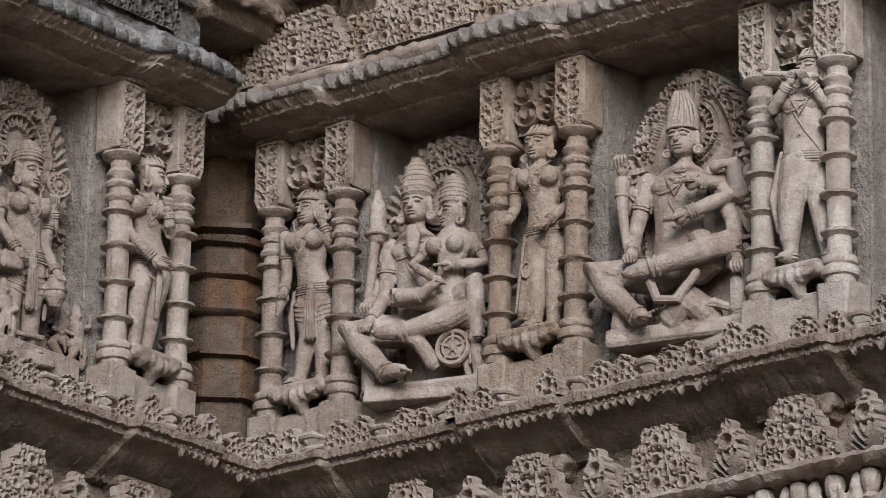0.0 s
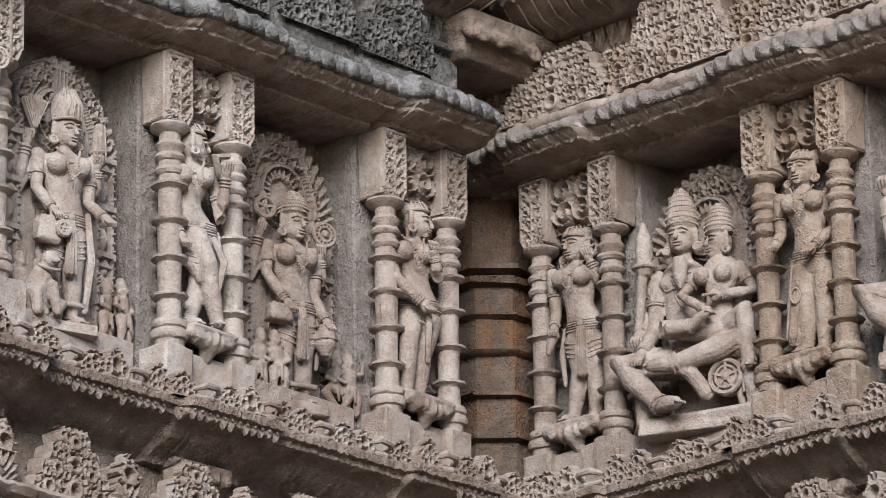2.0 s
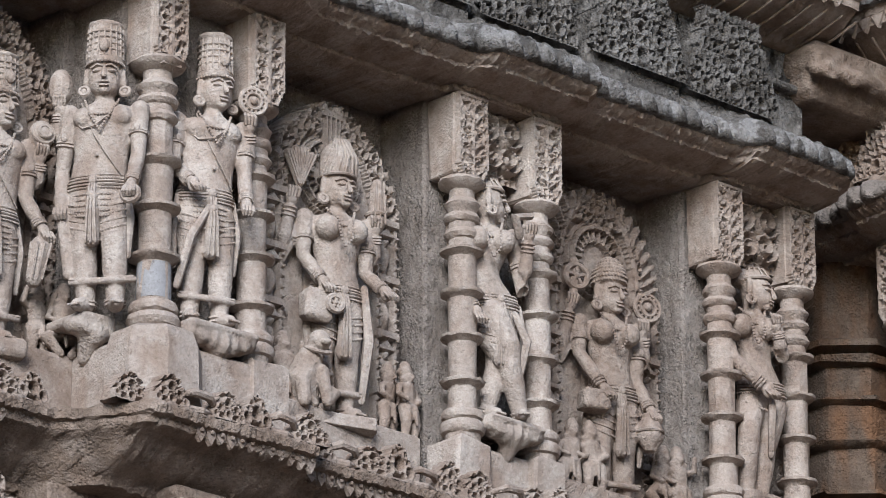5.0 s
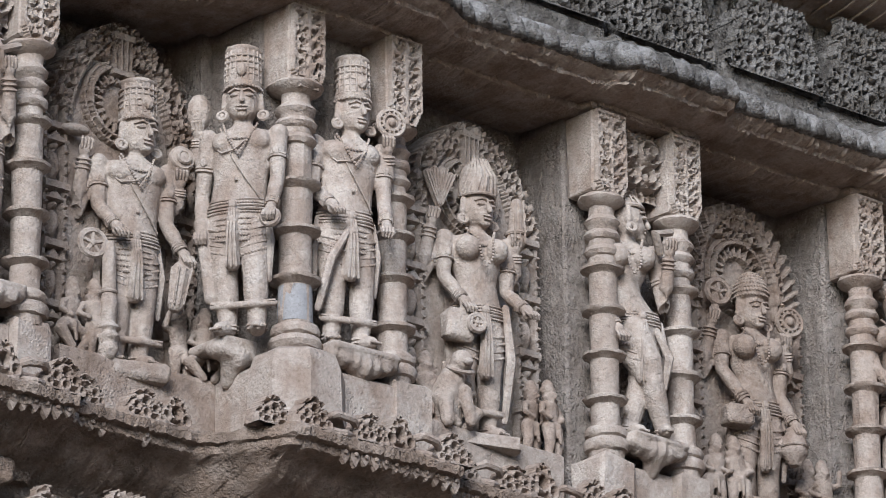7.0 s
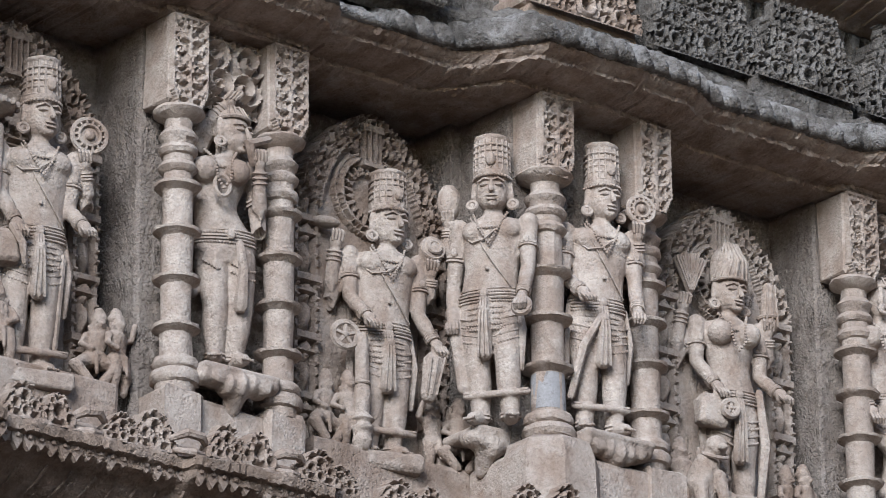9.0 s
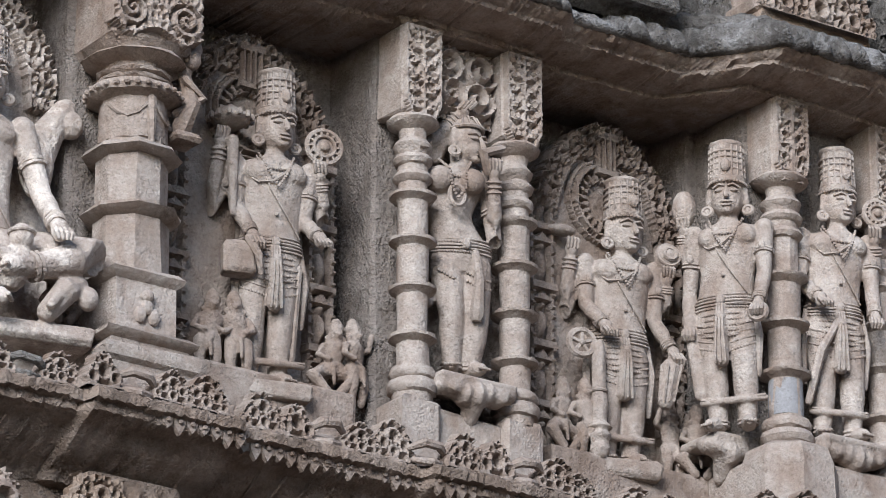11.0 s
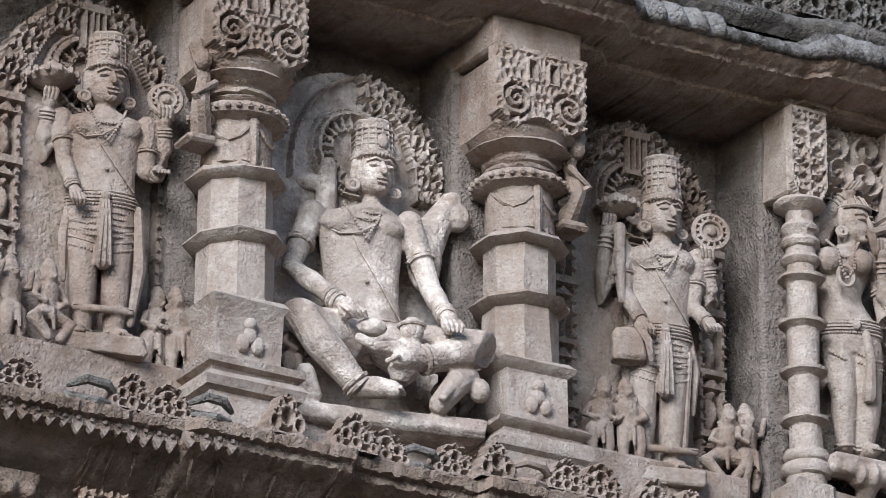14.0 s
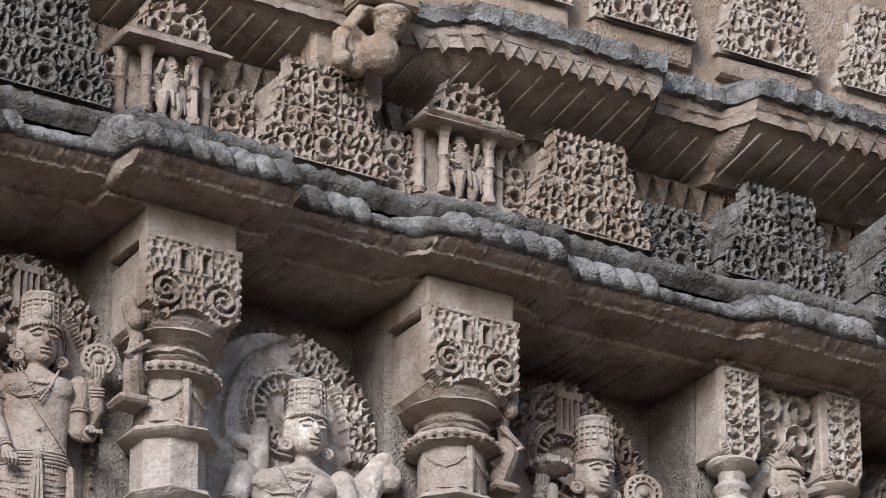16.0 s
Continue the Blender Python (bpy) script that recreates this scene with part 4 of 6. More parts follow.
def great_column(W, x, label, mirror):
    """A large single column: square foot, octagonal drums with slab rings, garlanded neck, pierced capital."""
    foot = 5.16
    o = -foot
    ob = thing("great_column", label, "column", W, (x, 0, foot), "pilasters of the niche walls")
    part("pier", Shape().box(-0.17, 0.13, 0.12, 0.45, 0, 6.8 + o, 0.012, 0.004), ROUGH, ob, "rough pitted stone pier")
    q = math.sqrt(2)
    s = Shape().lathe(0, 0, [(0.145 * q, 0), (0.145 * q, 0.14), (0.165 * q, 0.15), (0.175 * q, 0.175), (0.16 * q, 0.2), (0.14 * q, 0.205), (0.14 * q, 0.22), (0.165 * q, 0.228), (0.17 * q, 0.245), (0.14 * q, 0.262), (0.118 * q, 0.268)], 4, radians(45), 0.003)
    part("base", s, PALE, ob, "moulded square base")
    s = Shape().lathe(0, 0, [(0.112 * q, 0.262), (0.112 * q, 0.44), (0.128 * q, 0.45), (0.135 * q, 0.462), (0.115 * q, 0.478)], 4, radians(45), 0.003)
    for a in range(3):
        s.ball(((a - 1) * 0.025, -0.118, 0.32 + (0.03 if a == 1 else 0)), (0.022, 0.018, 0.03), 8)
    s.ball((0.0, -0.12, 0.385), 0.022, 8)
    part("square_shaft", s, PALE, ob, "square shaft with a small carved seated figure")
    s = Shape().lathe(0, 0, [(0.122, 0.47), (0.12, 0.66), (0.15, 0.672), (0.165, 0.684), (0.158, 0.694), (0.118, 0.706), (0.116, 0.87), (0.148, 0.882), (0.16, 0.893), (0.15, 0.904), (0.115, 0.914), (0.112, 0.94)], 8, radians(22.5), 0.003)
    part("octagonal_shaft", s, PALE, ob)
    neck = [(0.112, 0.93), (0.108, 1.07), (0.125, 1.078), (0.148, 1.085), (0.155, 1.1), (0.148, 1.118), (0.12, 1.126), (0.1, 1.135), (0.12, 1.145), (0.125, 1.157), (0.11, 1.17), (0.1, 1.178), (0.118, 1.188), (0.122, 1.2), (0.105, 1.212), (0.1, 1.225), (0.105, 1.24), (0.15, 1.262), (0.165, 1.275), (0.16, 1.288), (0.13, 1.293)]
    s = Shape().lathe(0, 0, [(r, z if z < 1.127 else 1.126 + 0.6 * (z - 1.126)) for r, z in neck], 24, 0, 0.002)
    for i in range(28):
        a = 2 * math.pi * i / 28
        s.ball((0.155 * math.cos(a), 0.155 * math.sin(a), 1.1), 0.011, 6)
    for k in (-1, 1):  # garland and hanging tassel
        s.tube([(0.11 * math.sin(k * 0.1 + k * t), -0.113 * math.cos(k * 0.1 + k * t), 1.05 - 0.05 * math.sin(math.pi * t / 1.2)) for t in (0, 0.3, 0.6, 0.9, 1.2)], 0.0075, 5)
    s.tube([(0.0, -0.112, 1.065), (0.0, -0.118, 0.98), (0.0, -0.12, 0.9)], [0.018, 0.014, 0.01], 6)
    part("neck", s, STONE, ob, "round garlanded neck with beaded rings")
    drop = 0.085
    s = Shape().box(-0.15, 0.15, -0.12, 0.2, 1.33 - drop, 1.612 - drop, 0.02, 0.004)
    s.lathe(0, 0, [(0.13, 1.29 - drop), (0.175, 1.34 - drop)], 8, radians(22.5))

    def fn(X, Z):
        Z = Z + drop
        h = 0.35 + 0.5 * cells(X, Z, 21, 0.03, 0.0, 1.6)
        for e in (-1, 1):
            d = np.hypot(X - e * 0.1, Z - 1.43)
            h = np.where(d < 0.06, 0.05 + 0.95 * (scroll(X, Z, e * 0.1, 1.43, 0.062, 2.2, e) > 0.42), h)
            h = np.where(arch(X, Z, e * 0.04, 1.5, 0.046, 0.085), 1.0, h)
            h = np.where(arch(X, Z, e * 0.04, 1.51, 0.026, 0.062), -0.2, h)
        h = np.where(Z > 1.595, 0.9, h)
        low = 1.33 + 0.05 * np.abs(np.cos(X / 0.19 * math.pi))
        return np.where((np.abs(X) < 0.168) & (Z > low), h, -1)

    capital = part("capital", s, STONE, ob)
    part("scroll_panel", Shape().relief(-0.19, 0.19, 1.32 - drop, 1.615 - drop, -0.115, 0.045, fn, 0.005), STONE, capital, "panel of pierced scrolls")
    part("abacus", Shape().box(-0.165, 0.165, -0.125, 0.2, 1.615 - drop, 1.645, 0.01, 0.003), STONE, ob)
    s = Shape()
    e = mirror
    s.tube([(e * 0.15, -0.05, 1.02), (e * 0.17, -0.08, 1.1), (e * 0.15, -0.06, 1.2), (e * 0.18, -0.07, 1.3)], [0.035, 0.03, 0.022, 0.03], 8)
    s.ball((e * 0.165, -0.085, 1.25), (0.03, 0.03, 0.036), 8)
    s.tube([(e * 0.12, -0.06, 1.06), (e * 0.2, -0.1, 1.12), (e * 0.13, -0.1, 1.17)], 0.014, 6)
    s.box(e * 0.16 - 0.05, e * 0.16 + 0.05, -0.09, 0.02, 0.97, 1.0, 0.012, 0.003)
    part("strut_figure", s, STONE, ob, "worn bracket figure at the neck")
    return ob


great_column(W2, 7.16, "large pale octagonal column with a pierced scroll capital", 1)
great_column(W2, 6.145, "large pale ringed column with garlands and scroll capital", -1)


def corner_shaft():
    ob = thing("recessed_corner_shaft", "brown-stained banded shaft, coloured darker for the corner's shade", "pillar", Matrix(), (13.56, 12.42, 5.0))
    p = [(0.25, 0.0), (0.25, 0.3), (0.31, 0.31), (0.31, 0.34), (0.25, 0.36), (0.29, 0.37), (0.29, 0.4), (0.24, 0.41)]
    for z in (0.62, 0.83, 1.04, 1.22):
        p += [(0.235, z - 0.02), (0.27, z - 0.008), (0.275, z), (0.235, z + 0.008)]
    p += [(0.23, 1.36), (0.28, 1.37), (0.28, 1.4), (0.24, 1.41), (0.3, 1.43), (0.3, 1.46), (0.24, 1.48), (0.24, 1.8)]
    # shaft and backing take the stone whose colour already holds the corner's shade
    part("shaft", Shape().lathe(0, 0, p, 8, radians(22.5), 0.004), SHADED_RUST, ob)
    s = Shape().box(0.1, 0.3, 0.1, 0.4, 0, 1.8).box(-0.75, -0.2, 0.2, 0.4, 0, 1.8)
    part("backing", s, SHADED_RUST, ob)


corner_shaft()


# ---- niche slabs ----
def niche_panel(W, cx, w, z0, z1, label, mat, seed, plain=False, round_top=False):
    """A stele: pierced arch border, halo, and side strips of little shrines."""
    ob = thing("niche_slab", label, "stone slab", W, (cx, 0.21, z0), "slabs behind the niche statues")
    H, spring = z1 - z0, (z1 - z0) * 0.68
    hc = (0.0, (z1 - z0) * 0.77)

    def half(Z):
        t = np.clip((Z - spring) / (H - spring), 0, 1)
        p = 2.2 if round_top else 1.75
        return w / 2 * np.clip(1 - t**p, 0, 1) ** (0.5 if round_top else 0.62)

    def fn(X, Z):
        x = np.abs(X)
        edge = half(Z) - x
        lace = loops(np.abs(X) + 0.3, Z, 0.05, 0.046, seed, 0.45)
        d = np.hypot(X, (Z - hc[1]))
        h = np.full(X.shape, 0.16)
        upper = Z > spring - 0.02
        rim = (edge < 0.1) & upper | (Z > H - 0.15)
        if plain:
            rim = rim & (X > 0.02)
        h = np.where(rim, lace, h)
        h = np.where(upper & (np.abs(edge - 0.107) < 0.007), 0.85, h)
        if round_top and not plain:
            h = np.where(upper & (np.abs(edge - 0.12) < 0.006), 0.7, h)
            bars = np.abs(((np.arctan2(X, Z - spring + 0.1) * 9) % 1) - 0.5) < 0.2
            h = np.where((edge < 0.08) & upper, 0.35 + 0.5 * bars, h)
        rays = np.where(np.abs((np.arctan2(X, Z - hc[1]) * 3.6) % 1 - 0.5) < 0.46 - (d - 0.075) * 6.5, 0.62, -0.25)
        h = np.where((d < 0.125) & (d > 0.075), rays, h)
        h = np.where(np.abs(d - 0.131) < 0.008, 0.9, h)
        h = np.where(np.abs(d - 0.15) < 0.007, 0.6, h)
        if not round_top:  # a little pavilion at the tip of the arch
            hut = (x < 0.05) & (Z > H - 0.2) & (Z < H - 0.04)
            h = np.where(hut, 0.2 + 0.8 * ((np.abs((x / 0.022) % 1 - 0.5) < 0.26) | (Z > H - 0.07) | (Z < H - 0.18)), h)
        # side strips
        sx = x - (w / 2 - 0.055)
        strip = (np.abs(sx) < 0.055) & (Z < spring + 0.04)
        ph = (Z % 0.215) / 0.215
        col = (np.abs(np.abs(sx) - 0.043) < 0.009)
        led = ph > 0.86
        gable = (ph > 0.68) & (np.abs(sx) < (0.86 - ph) * 0.26)
        body = np.clip(1 - ((np.abs(sx + 0.004 * np.sin(Z * 40)) / 0.021) ** 2 + ((ph - 0.3) / 0.26) ** 2), 0, 1) ** 0.5
        hd = np.clip(1 - ((sx / 0.014) ** 2 + ((ph - 0.6) / 0.075) ** 2), 0, 1) ** 0.5
        q = np.maximum(0.05, 0.9 * np.maximum(body, hd))
        q = np.where(col, 0.7 + 0.25 * (np.sin(Z * 160) > 0.6), q)
        q = np.where(gable, 0.8, q)
        q = np.where(led, 1.0, q)
        h = np.where(strip, q, h) if not plain else h
        if plain:
            h = h + 0.08 * cells(X, Z, seed + 1, 0.05)
        return np.where(edge > 0, h, -1)

    s = Shape().relief(-w / 2, w / 2, 0.0, H, 0.0, 0.05, fn, 0.006)
    part("carved_face", s, mat, ob)
    s = Shape()
    n = 22
    outline = [(-w / 2 + 0.004, 0.0), (w / 2 - 0.004, 0.0)] + [(float(half(spring + (H - spring) * k / n)) - 0.004, spring + (H - spring) * k / n) for k in range(n)]
    outline += [(-x, z) for x, z in outline[::-1] if z >= spring]
    m = len(outline)
    s.add([(x, 0.018, z) for x, z in outline] + [(x, 0.09, z) for x, z in outline], [tuple(range(m)), tuple(range(m, 2 * m))[::-1]] + [(i, m + i, m + (i + 1) % m, (i + 1) % m) for i in range(m)])
    part("backing", s, mat, ob)
    s = Shape().box(-w / 2, w / 2, -0.16, 0.06, -0.32, 0.02, 0.012, 0.005)
    part("plinth", s, mat, ob, "worn stone step under the statue")
    return ob


niche_panel(W1, 11.935, 0.63, 5.44, 6.70, "round-topped slab with a carved halo band", STONE, 31, round_top=True)
niche_panel(W1, 10.595, 0.65, 5.44, 6.69, "arched slab pierced with lace and side shrines", PALE, 32)
niche_panel(W2, 9.165, 0.66, 5.44, 6.74, "pointed slab pierced with scrolling lace", STONE, 33)
niche_panel(W2, 7.71, 0.68, 5.44, 6.70, "pointed slab with lace border and small shrines", STONE, 34)
niche_panel(W2, 6.655, 0.66, 5.40, 6.635, "whitened round slab with half its lace worn away", WHITE, 35, plain=True, round_top=True)
niche_panel(W2, 5.725, 0.68, 5.42, 6.68, "pointed slab with lace border and small shrines", STONE, 36)
niche_panel(WR, 0.90, 0.68, 5.42, 6.68, "round-topped slab behind a seated couple", STONE, 37, round_top=True)
niche_panel(WR, 2.30, 0.68, 5.42, 6.68, "arched slab pierced with lace behind a seated god", STONE, 38)

# ---- statues ----
NICHE, PILLAR = "statues in the niches", "statues on the pilasters"


def standing(W, at, label, mat, group, hz, crown=("mitre", 0.15), hip=(0, 0), chest=(0, 0), female=False, turn=0, nod=0.0, face=None, legs=(), arms=(), broad=1.0, skirt=True, bar=None, extra=None, tilt=0.0, head_k=1.1, yaw=None):
    """A standing figure, feet at its origin; hz is the height of the head's middle."""
    f = Figure()
    broad *= 1.1
    hp = Vector((hip[0], hip[1], 0.52 * hz))
    ch = Vector((chest[0], chest[1] - 0.005, 0.81 * hz))
    wa = hp.lerp(ch, 0.5) + Vector((tilt, 0, 0))
    fc = Vector((face[0] if face else chest[0], chest[1] - 0.018, hz))
    nk = ch.lerp(fc, 0.58)
    nk.z = 0.915 * hz
    f.torso(hp, wa, ch, nk, female, broad)
    f.head(fc, crown[0], crown[1], head_k * 1.06, turn, nod)
    knees = []
    for e, (kn, an) in zip((-1, 1), legs or (((-0.05, -0.008, 0.26 * hz), (-0.05, 0, 0.03)), ((0.05, -0.008, 0.26 * hz), (0.05, 0, 0.03)))):
        f.leg([hp + Vector((e * 0.048, 0, -0.035)), kn, an], 1.0 if not female else 0.98, (e * 0.02, -0.066, -0.012))
        knees.append(kn)
    for joints in arms:
        e = -1 if joints[0][0] < chest[0] else 1
        back_arm = len(joints) > 2
        f.arm([ch + Vector((e * (0.112 if not back_arm else 0.118) * broad, 0.0 if not back_arm else 0.03, 0.042)), joints[0], joints[1]])
    if skirt and not female:  # a short tight cloth with a rounded hem
        f.loft([(hp.x, hp.y, hp.z - 0.128, 0.05, 0.05), (hp.x, hp.y - 0.002, hp.z - 0.118, 0.082, 0.064), (hp.x, hp.y, hp.z - 0.09, 0.096, 0.07), (hp.x, hp.y, hp.z - 0.03, 0.099, 0.07), (hp.x, hp.y, hp.z, 0.092, 0.062)])
        for q in (0.03, 0.05, 0.07, 0.09, 0.108):
            f.beads([(hp.x + 0.099 * math.sin(a), hp.y - 0.073 * math.cos(a), hp.z - q * (0.75 + 0.3 * math.cos(a))) for a in np.linspace(-1.5, 1.5, 13)], 0.0048)
        f.skirt(hp, knees, 0.09, 0.2)
    elif skirt:
        f.skirt(hp, knees)
    if bar:
        f.mass.tube([(bar[0], -0.03, bar[2]), ((bar[0] + bar[1]) / 2, -0.05, bar[2] - 0.006), (bar[1], -0.03, bar[2])], 0.0125, 8)
        f.fine.tube([(bar[0], -0.042, bar[2] + 0.006), (bar[1], -0.042, bar[2] + 0.006)], 0.005, 5)
    if group == NICHE:
        f.mass.box(-0.14, 0.14, -0.09, 0.09, -0.05, 0.012, 0.012, 0.004)
        f.mass.tube([(0, 0.07, 0.05), (0, 0.07, 0.8 * hz)], [0.1, 0.09], 10, 0.4)
    if extra:
        extra(f)
    if yaw is None:
        yaw = (15 if group == NICHE else 18) * (1 if W is WR else -1)
    return carve("stone_statue", f.mass, mat, W @ Matrix.Translation(at) @ Matrix.Rotation(radians(yaw), 4, "Z"), (0, 0, 0), label, group, 0.0046, trim=f.fine, keep=0.4)


# gods and goddesses of the niches
standing(W1, (11.93, 0.12, 5.40), "four-armed goddess statue with round halo and attendants", STONE, NICHE, 0.845, ("cone", 0.115), (0.01, 0), (-0.005, 0), True, 12, 0.1, bar=(-0.06, 0.1, 0.1),
         arms=[((-0.135, -0.015, 0.6), (-0.075, -0.075, 0.465)), ((0.11, -0.01, 0.52), (0.135, -0.06, 0.41)), ((-0.2, 0.02, 0.585), (-0.18, -0.02, 0.76), 1), ((0.165, 0.02, 0.57), (0.135, -0.02, 0.7), 1)],
         extra=lambda f: (hoop(f, (-0.15, -0.03, 0.9), 0.045), f.mass.tube([(-0.16, -0.02, 0.83), (-0.15, -0.01, 0.97)], 0.018, 8), wheel(f, (0.15, -0.03, 0.82), 0.055), f.mass.box(-0.16, -0.05, -0.11, -0.02, 0.36, 0.44, 0.012, 0.003),
                          f.mass.lathe(0.135, -0.06, [(0.02, 0.24), (0.05, 0.29), (0.052, 0.33), (0.03, 0.37), (0.036, 0.385)], 14), f.fine.ring((0.135, -0.06, 0.315), 0.052, 0.052, 0.006, 16)))
standing(W1, (10.56, 0.12, 5.445), "four-armed goddess statue with tall headdress and lion", PALE, NICHE, 0.87, ("dome", 0.14), (0.01, 0), (0.005, 0), True, 14, 0.1, bar=(-0.08, 0.1, 0.1),
         arms=[((-0.125, -0.015, 0.6), (-0.085, -0.075, 0.5)), ((0.125, -0.01, 0.57), (0.16, -0.07, 0.5)), ((-0.2, 0.02, 0.59), (-0.18, -0.02, 0.78), 1), ((0.17, 0.02, 0.6), (0.155, -0.02, 0.72), 1)],
         extra=lambda f: ([tassel(f, (-0.15, -0.03, 0.86), (-0.15 + q, -0.03, 1.0 - abs(q) * 0.5), 0.014, 0.02) for q in (-0.045, -0.015, 0.015, 0.045)], tassel(f, (0.16, -0.02, 0.76), (0.165, -0.02, 0.92), 0.036, 0.024), f.fine.ring((0.16, -0.02, 0.8), 0.034, 0.034, 0.008, 14),
                          f.mass.box(-0.15, -0.04, -0.1, -0.02, 0.34, 0.46, 0.014, 0.004), hoop(f, (-0.045, -0.115, 0.4), 0.028), f.fine.tube([(0.1, -0.05, 0.5), (0.12, -0.05, 0.3), (0.1, -0.03, 0.08)], [0.014, 0.02, 0.014], 7),
                          # lion
                          f.mass.tube([(-0.13, -0.04, 0.05), (-0.16, -0.08, 0.12), (-0.13, -0.1, 0.2)], [0.06, 0.058, 0.045], 12), f.mass.ball((-0.11, -0.12, 0.245), (0.042, 0.045, 0.042), 12), f.mass.tube([(-0.1, -0.12, 0.14), (-0.08, -0.13, 0.02)], [0.026, 0.02], 8), f.mass.tube([(-0.17, -0.11, 0.1), (-0.17, -0.13, 0.01)], [0.03, 0.024], 8),
                          f.fine.ball((-0.105, -0.165, 0.232), (0.02, 0.015, 0.014), 8), f.fine.ring((-0.115, -0.12, 0.215), 0.045, 0.045, 0.008, 14, 30)))
standing(W2, (9.15, 0.12, 5.445), "four-armed god statue with high mitre and lotus", PALE, NICHE, 0.853, ("mitre", 0.155), (0.01, 0), (0.02, 0), False, 14, face=(0.03, 0), bar=(-0.06, 0.12, 0.1), broad=1.03, head_k=1.14,
         legs=(((-0.03, -0.01, 0.22), (-0.035, 0, 0.03)), ((0.06, -0.01, 0.22), (0.05, 0, 0.03))),
         arms=[((-0.11, -0.02, 0.575), (-0.075, -0.08, 0.49)), ((0.145, -0.01, 0.545), (0.185, -0.05, 0.44)), ((-0.175, 0.02, 0.55), (-0.165, -0.02, 0.74), 1), ((0.19, 0.02, 0.58), (0.185, -0.02, 0.68), 1)],
         extra=lambda f: (hoop(f, (-0.15, -0.08, 0.41), 0.045), f.mass.lathe(-0.09, -0.08, [(0.02, 0.0), (0.036, 0.03), (0.03, 0.06), (0.042, 0.08), (0.026, 0.1), (0.044, 0.11), (0.024, 0.13), (0.03, 0.2), (0.024, 0.24), (0.024, 0.36), (0.018, 0.42)], 14),
                          f.fine.ring((-0.09, -0.08, 0.24), 0.026, 0.026, 0.006, 14), f.mass.ball((-0.2, -0.01, 0.84), (0.06, 0.035, 0.02), 12), f.mass.ball((0.185, -0.03, 0.78), (0.046, 0.04, 0.055), 14), f.fine.ring((0.185, -0.065, 0.785), 0.022, 0.022, 0.008, 12, 80), f.fine.ring((0.185, -0.05, 0.785), 0.04, 0.04, 0.006, 16, 80),
                          tassel(f, (0.185, -0.05, 0.37), (0.165, -0.05, 0.24), 0.04, 0.03)))
standing(W2, (7.745, 0.12, 5.43), "four-armed god statue with high mitre and upheld disc", PALE, NICHE, 0.905, ("mitre", 0.165), (0.01, 0), (0.015, 0), False, 14, face=(0.02, 0), bar=(-0.07, 0.12, 0.085), broad=1.04, head_k=1.12,
         legs=(((-0.05, -0.01, 0.24), (-0.055, 0, 0.03)), ((0.05, -0.01, 0.24), (0.04, 0, 0.03))),
         arms=[((-0.11, -0.02, 0.62), (-0.075, -0.075, 0.51)), ((0.125, -0.01, 0.6), (0.15, -0.07, 0.53)), ((-0.185, 0.02, 0.61), (-0.17, -0.02, 0.82), 1), ((0.2, 0.02, 0.62), (0.175, -0.02, 0.74), 1)],
         extra=lambda f: (wheel(f, (0.18, -0.04, 0.86), 0.062), lotus(f, (-0.135, -0.02, 0.925), 0.072), f.mass.tube([(-0.135, -0.05, 0.84), (-0.13, -0.05, 0.58)], [0.022, 0.012], 8), f.mass.box(-0.17, -0.06, -0.1, -0.02, 0.36, 0.47, 0.014, 0.004), f.fine.tube([(-0.09, -0.1, 0.48), (-0.06, -0.115, 0.42), (-0.05, -0.11, 0.36)], [0.016, 0.014, 0.01], 7),
                          f.fine.tube([(0.1, -0.04, 0.42), (0.085, -0.02, 0.1)], [0.012, 0.01], 6)))
standing(W2, (5.745, 0.12, 5.475), "four-armed god statue with high mitre and lotus heads", STONE, NICHE, 0.865, ("mitre", 0.12), (0.0, 0), (0.0, 0), False, 8, bar=(-0.08, 0.1, 0.11), broad=1.08, head_k=1.14,
         arms=[((-0.125, -0.02, 0.6), (-0.1, -0.075, 0.48)), ((0.135, -0.01, 0.58), (0.15, -0.07, 0.56)), ((-0.19, 0.02, 0.62), (-0.18, -0.02, 0.76), 1), ((0.195, 0.02, 0.62), (0.185, -0.02, 0.74), 1)],
         extra=lambda f: (wheel(f, (0.185, -0.03, 0.83), 0.052), lotus(f, (-0.17, -0.02, 0.87), 0.08), f.fine.tube([(0.11, -0.03, 0.45), (0.12, -0.03, 0.25), (0.1, -0.01, 0.08)], [0.014, 0.02, 0.012], 7)))

# dancers and attendants on the pilasters
standing(W1, (12.575, 0.0, 5.525), "dancing woman statue with bent arms and looped necklace", STONE, PILLAR, 0.865, ("bun", 0), (0.035, 0), (-0.025, -0.01), True, 40, 0.25, (0.01, 0), skirt=False, broad=0.95,
         legs=(((-0.06, -0.075, 0.29), (-0.05, -0.02, 0.03)), ((0.04, -0.01, 0.24), (0.02, 0, 0.03))), arms=[((-0.13, -0.09, 0.56), (-0.02, -0.12, 0.45)), ((0.09, -0.08, 0.59), (0.055, -0.11, 0.68))],
         extra=lambda f: (f.fine.tube([(0.04, -0.07, 0.46), (0.03, -0.1, 0.36), (0.04, -0.06, 0.2)], [0.012, 0.016, 0.012], 7), f.beads([(-0.06, -0.06, 0.4), (0.0, -0.09, 0.37), (0.06, -0.07, 0.36), (0.1, -0.03, 0.38)], 0.006)))
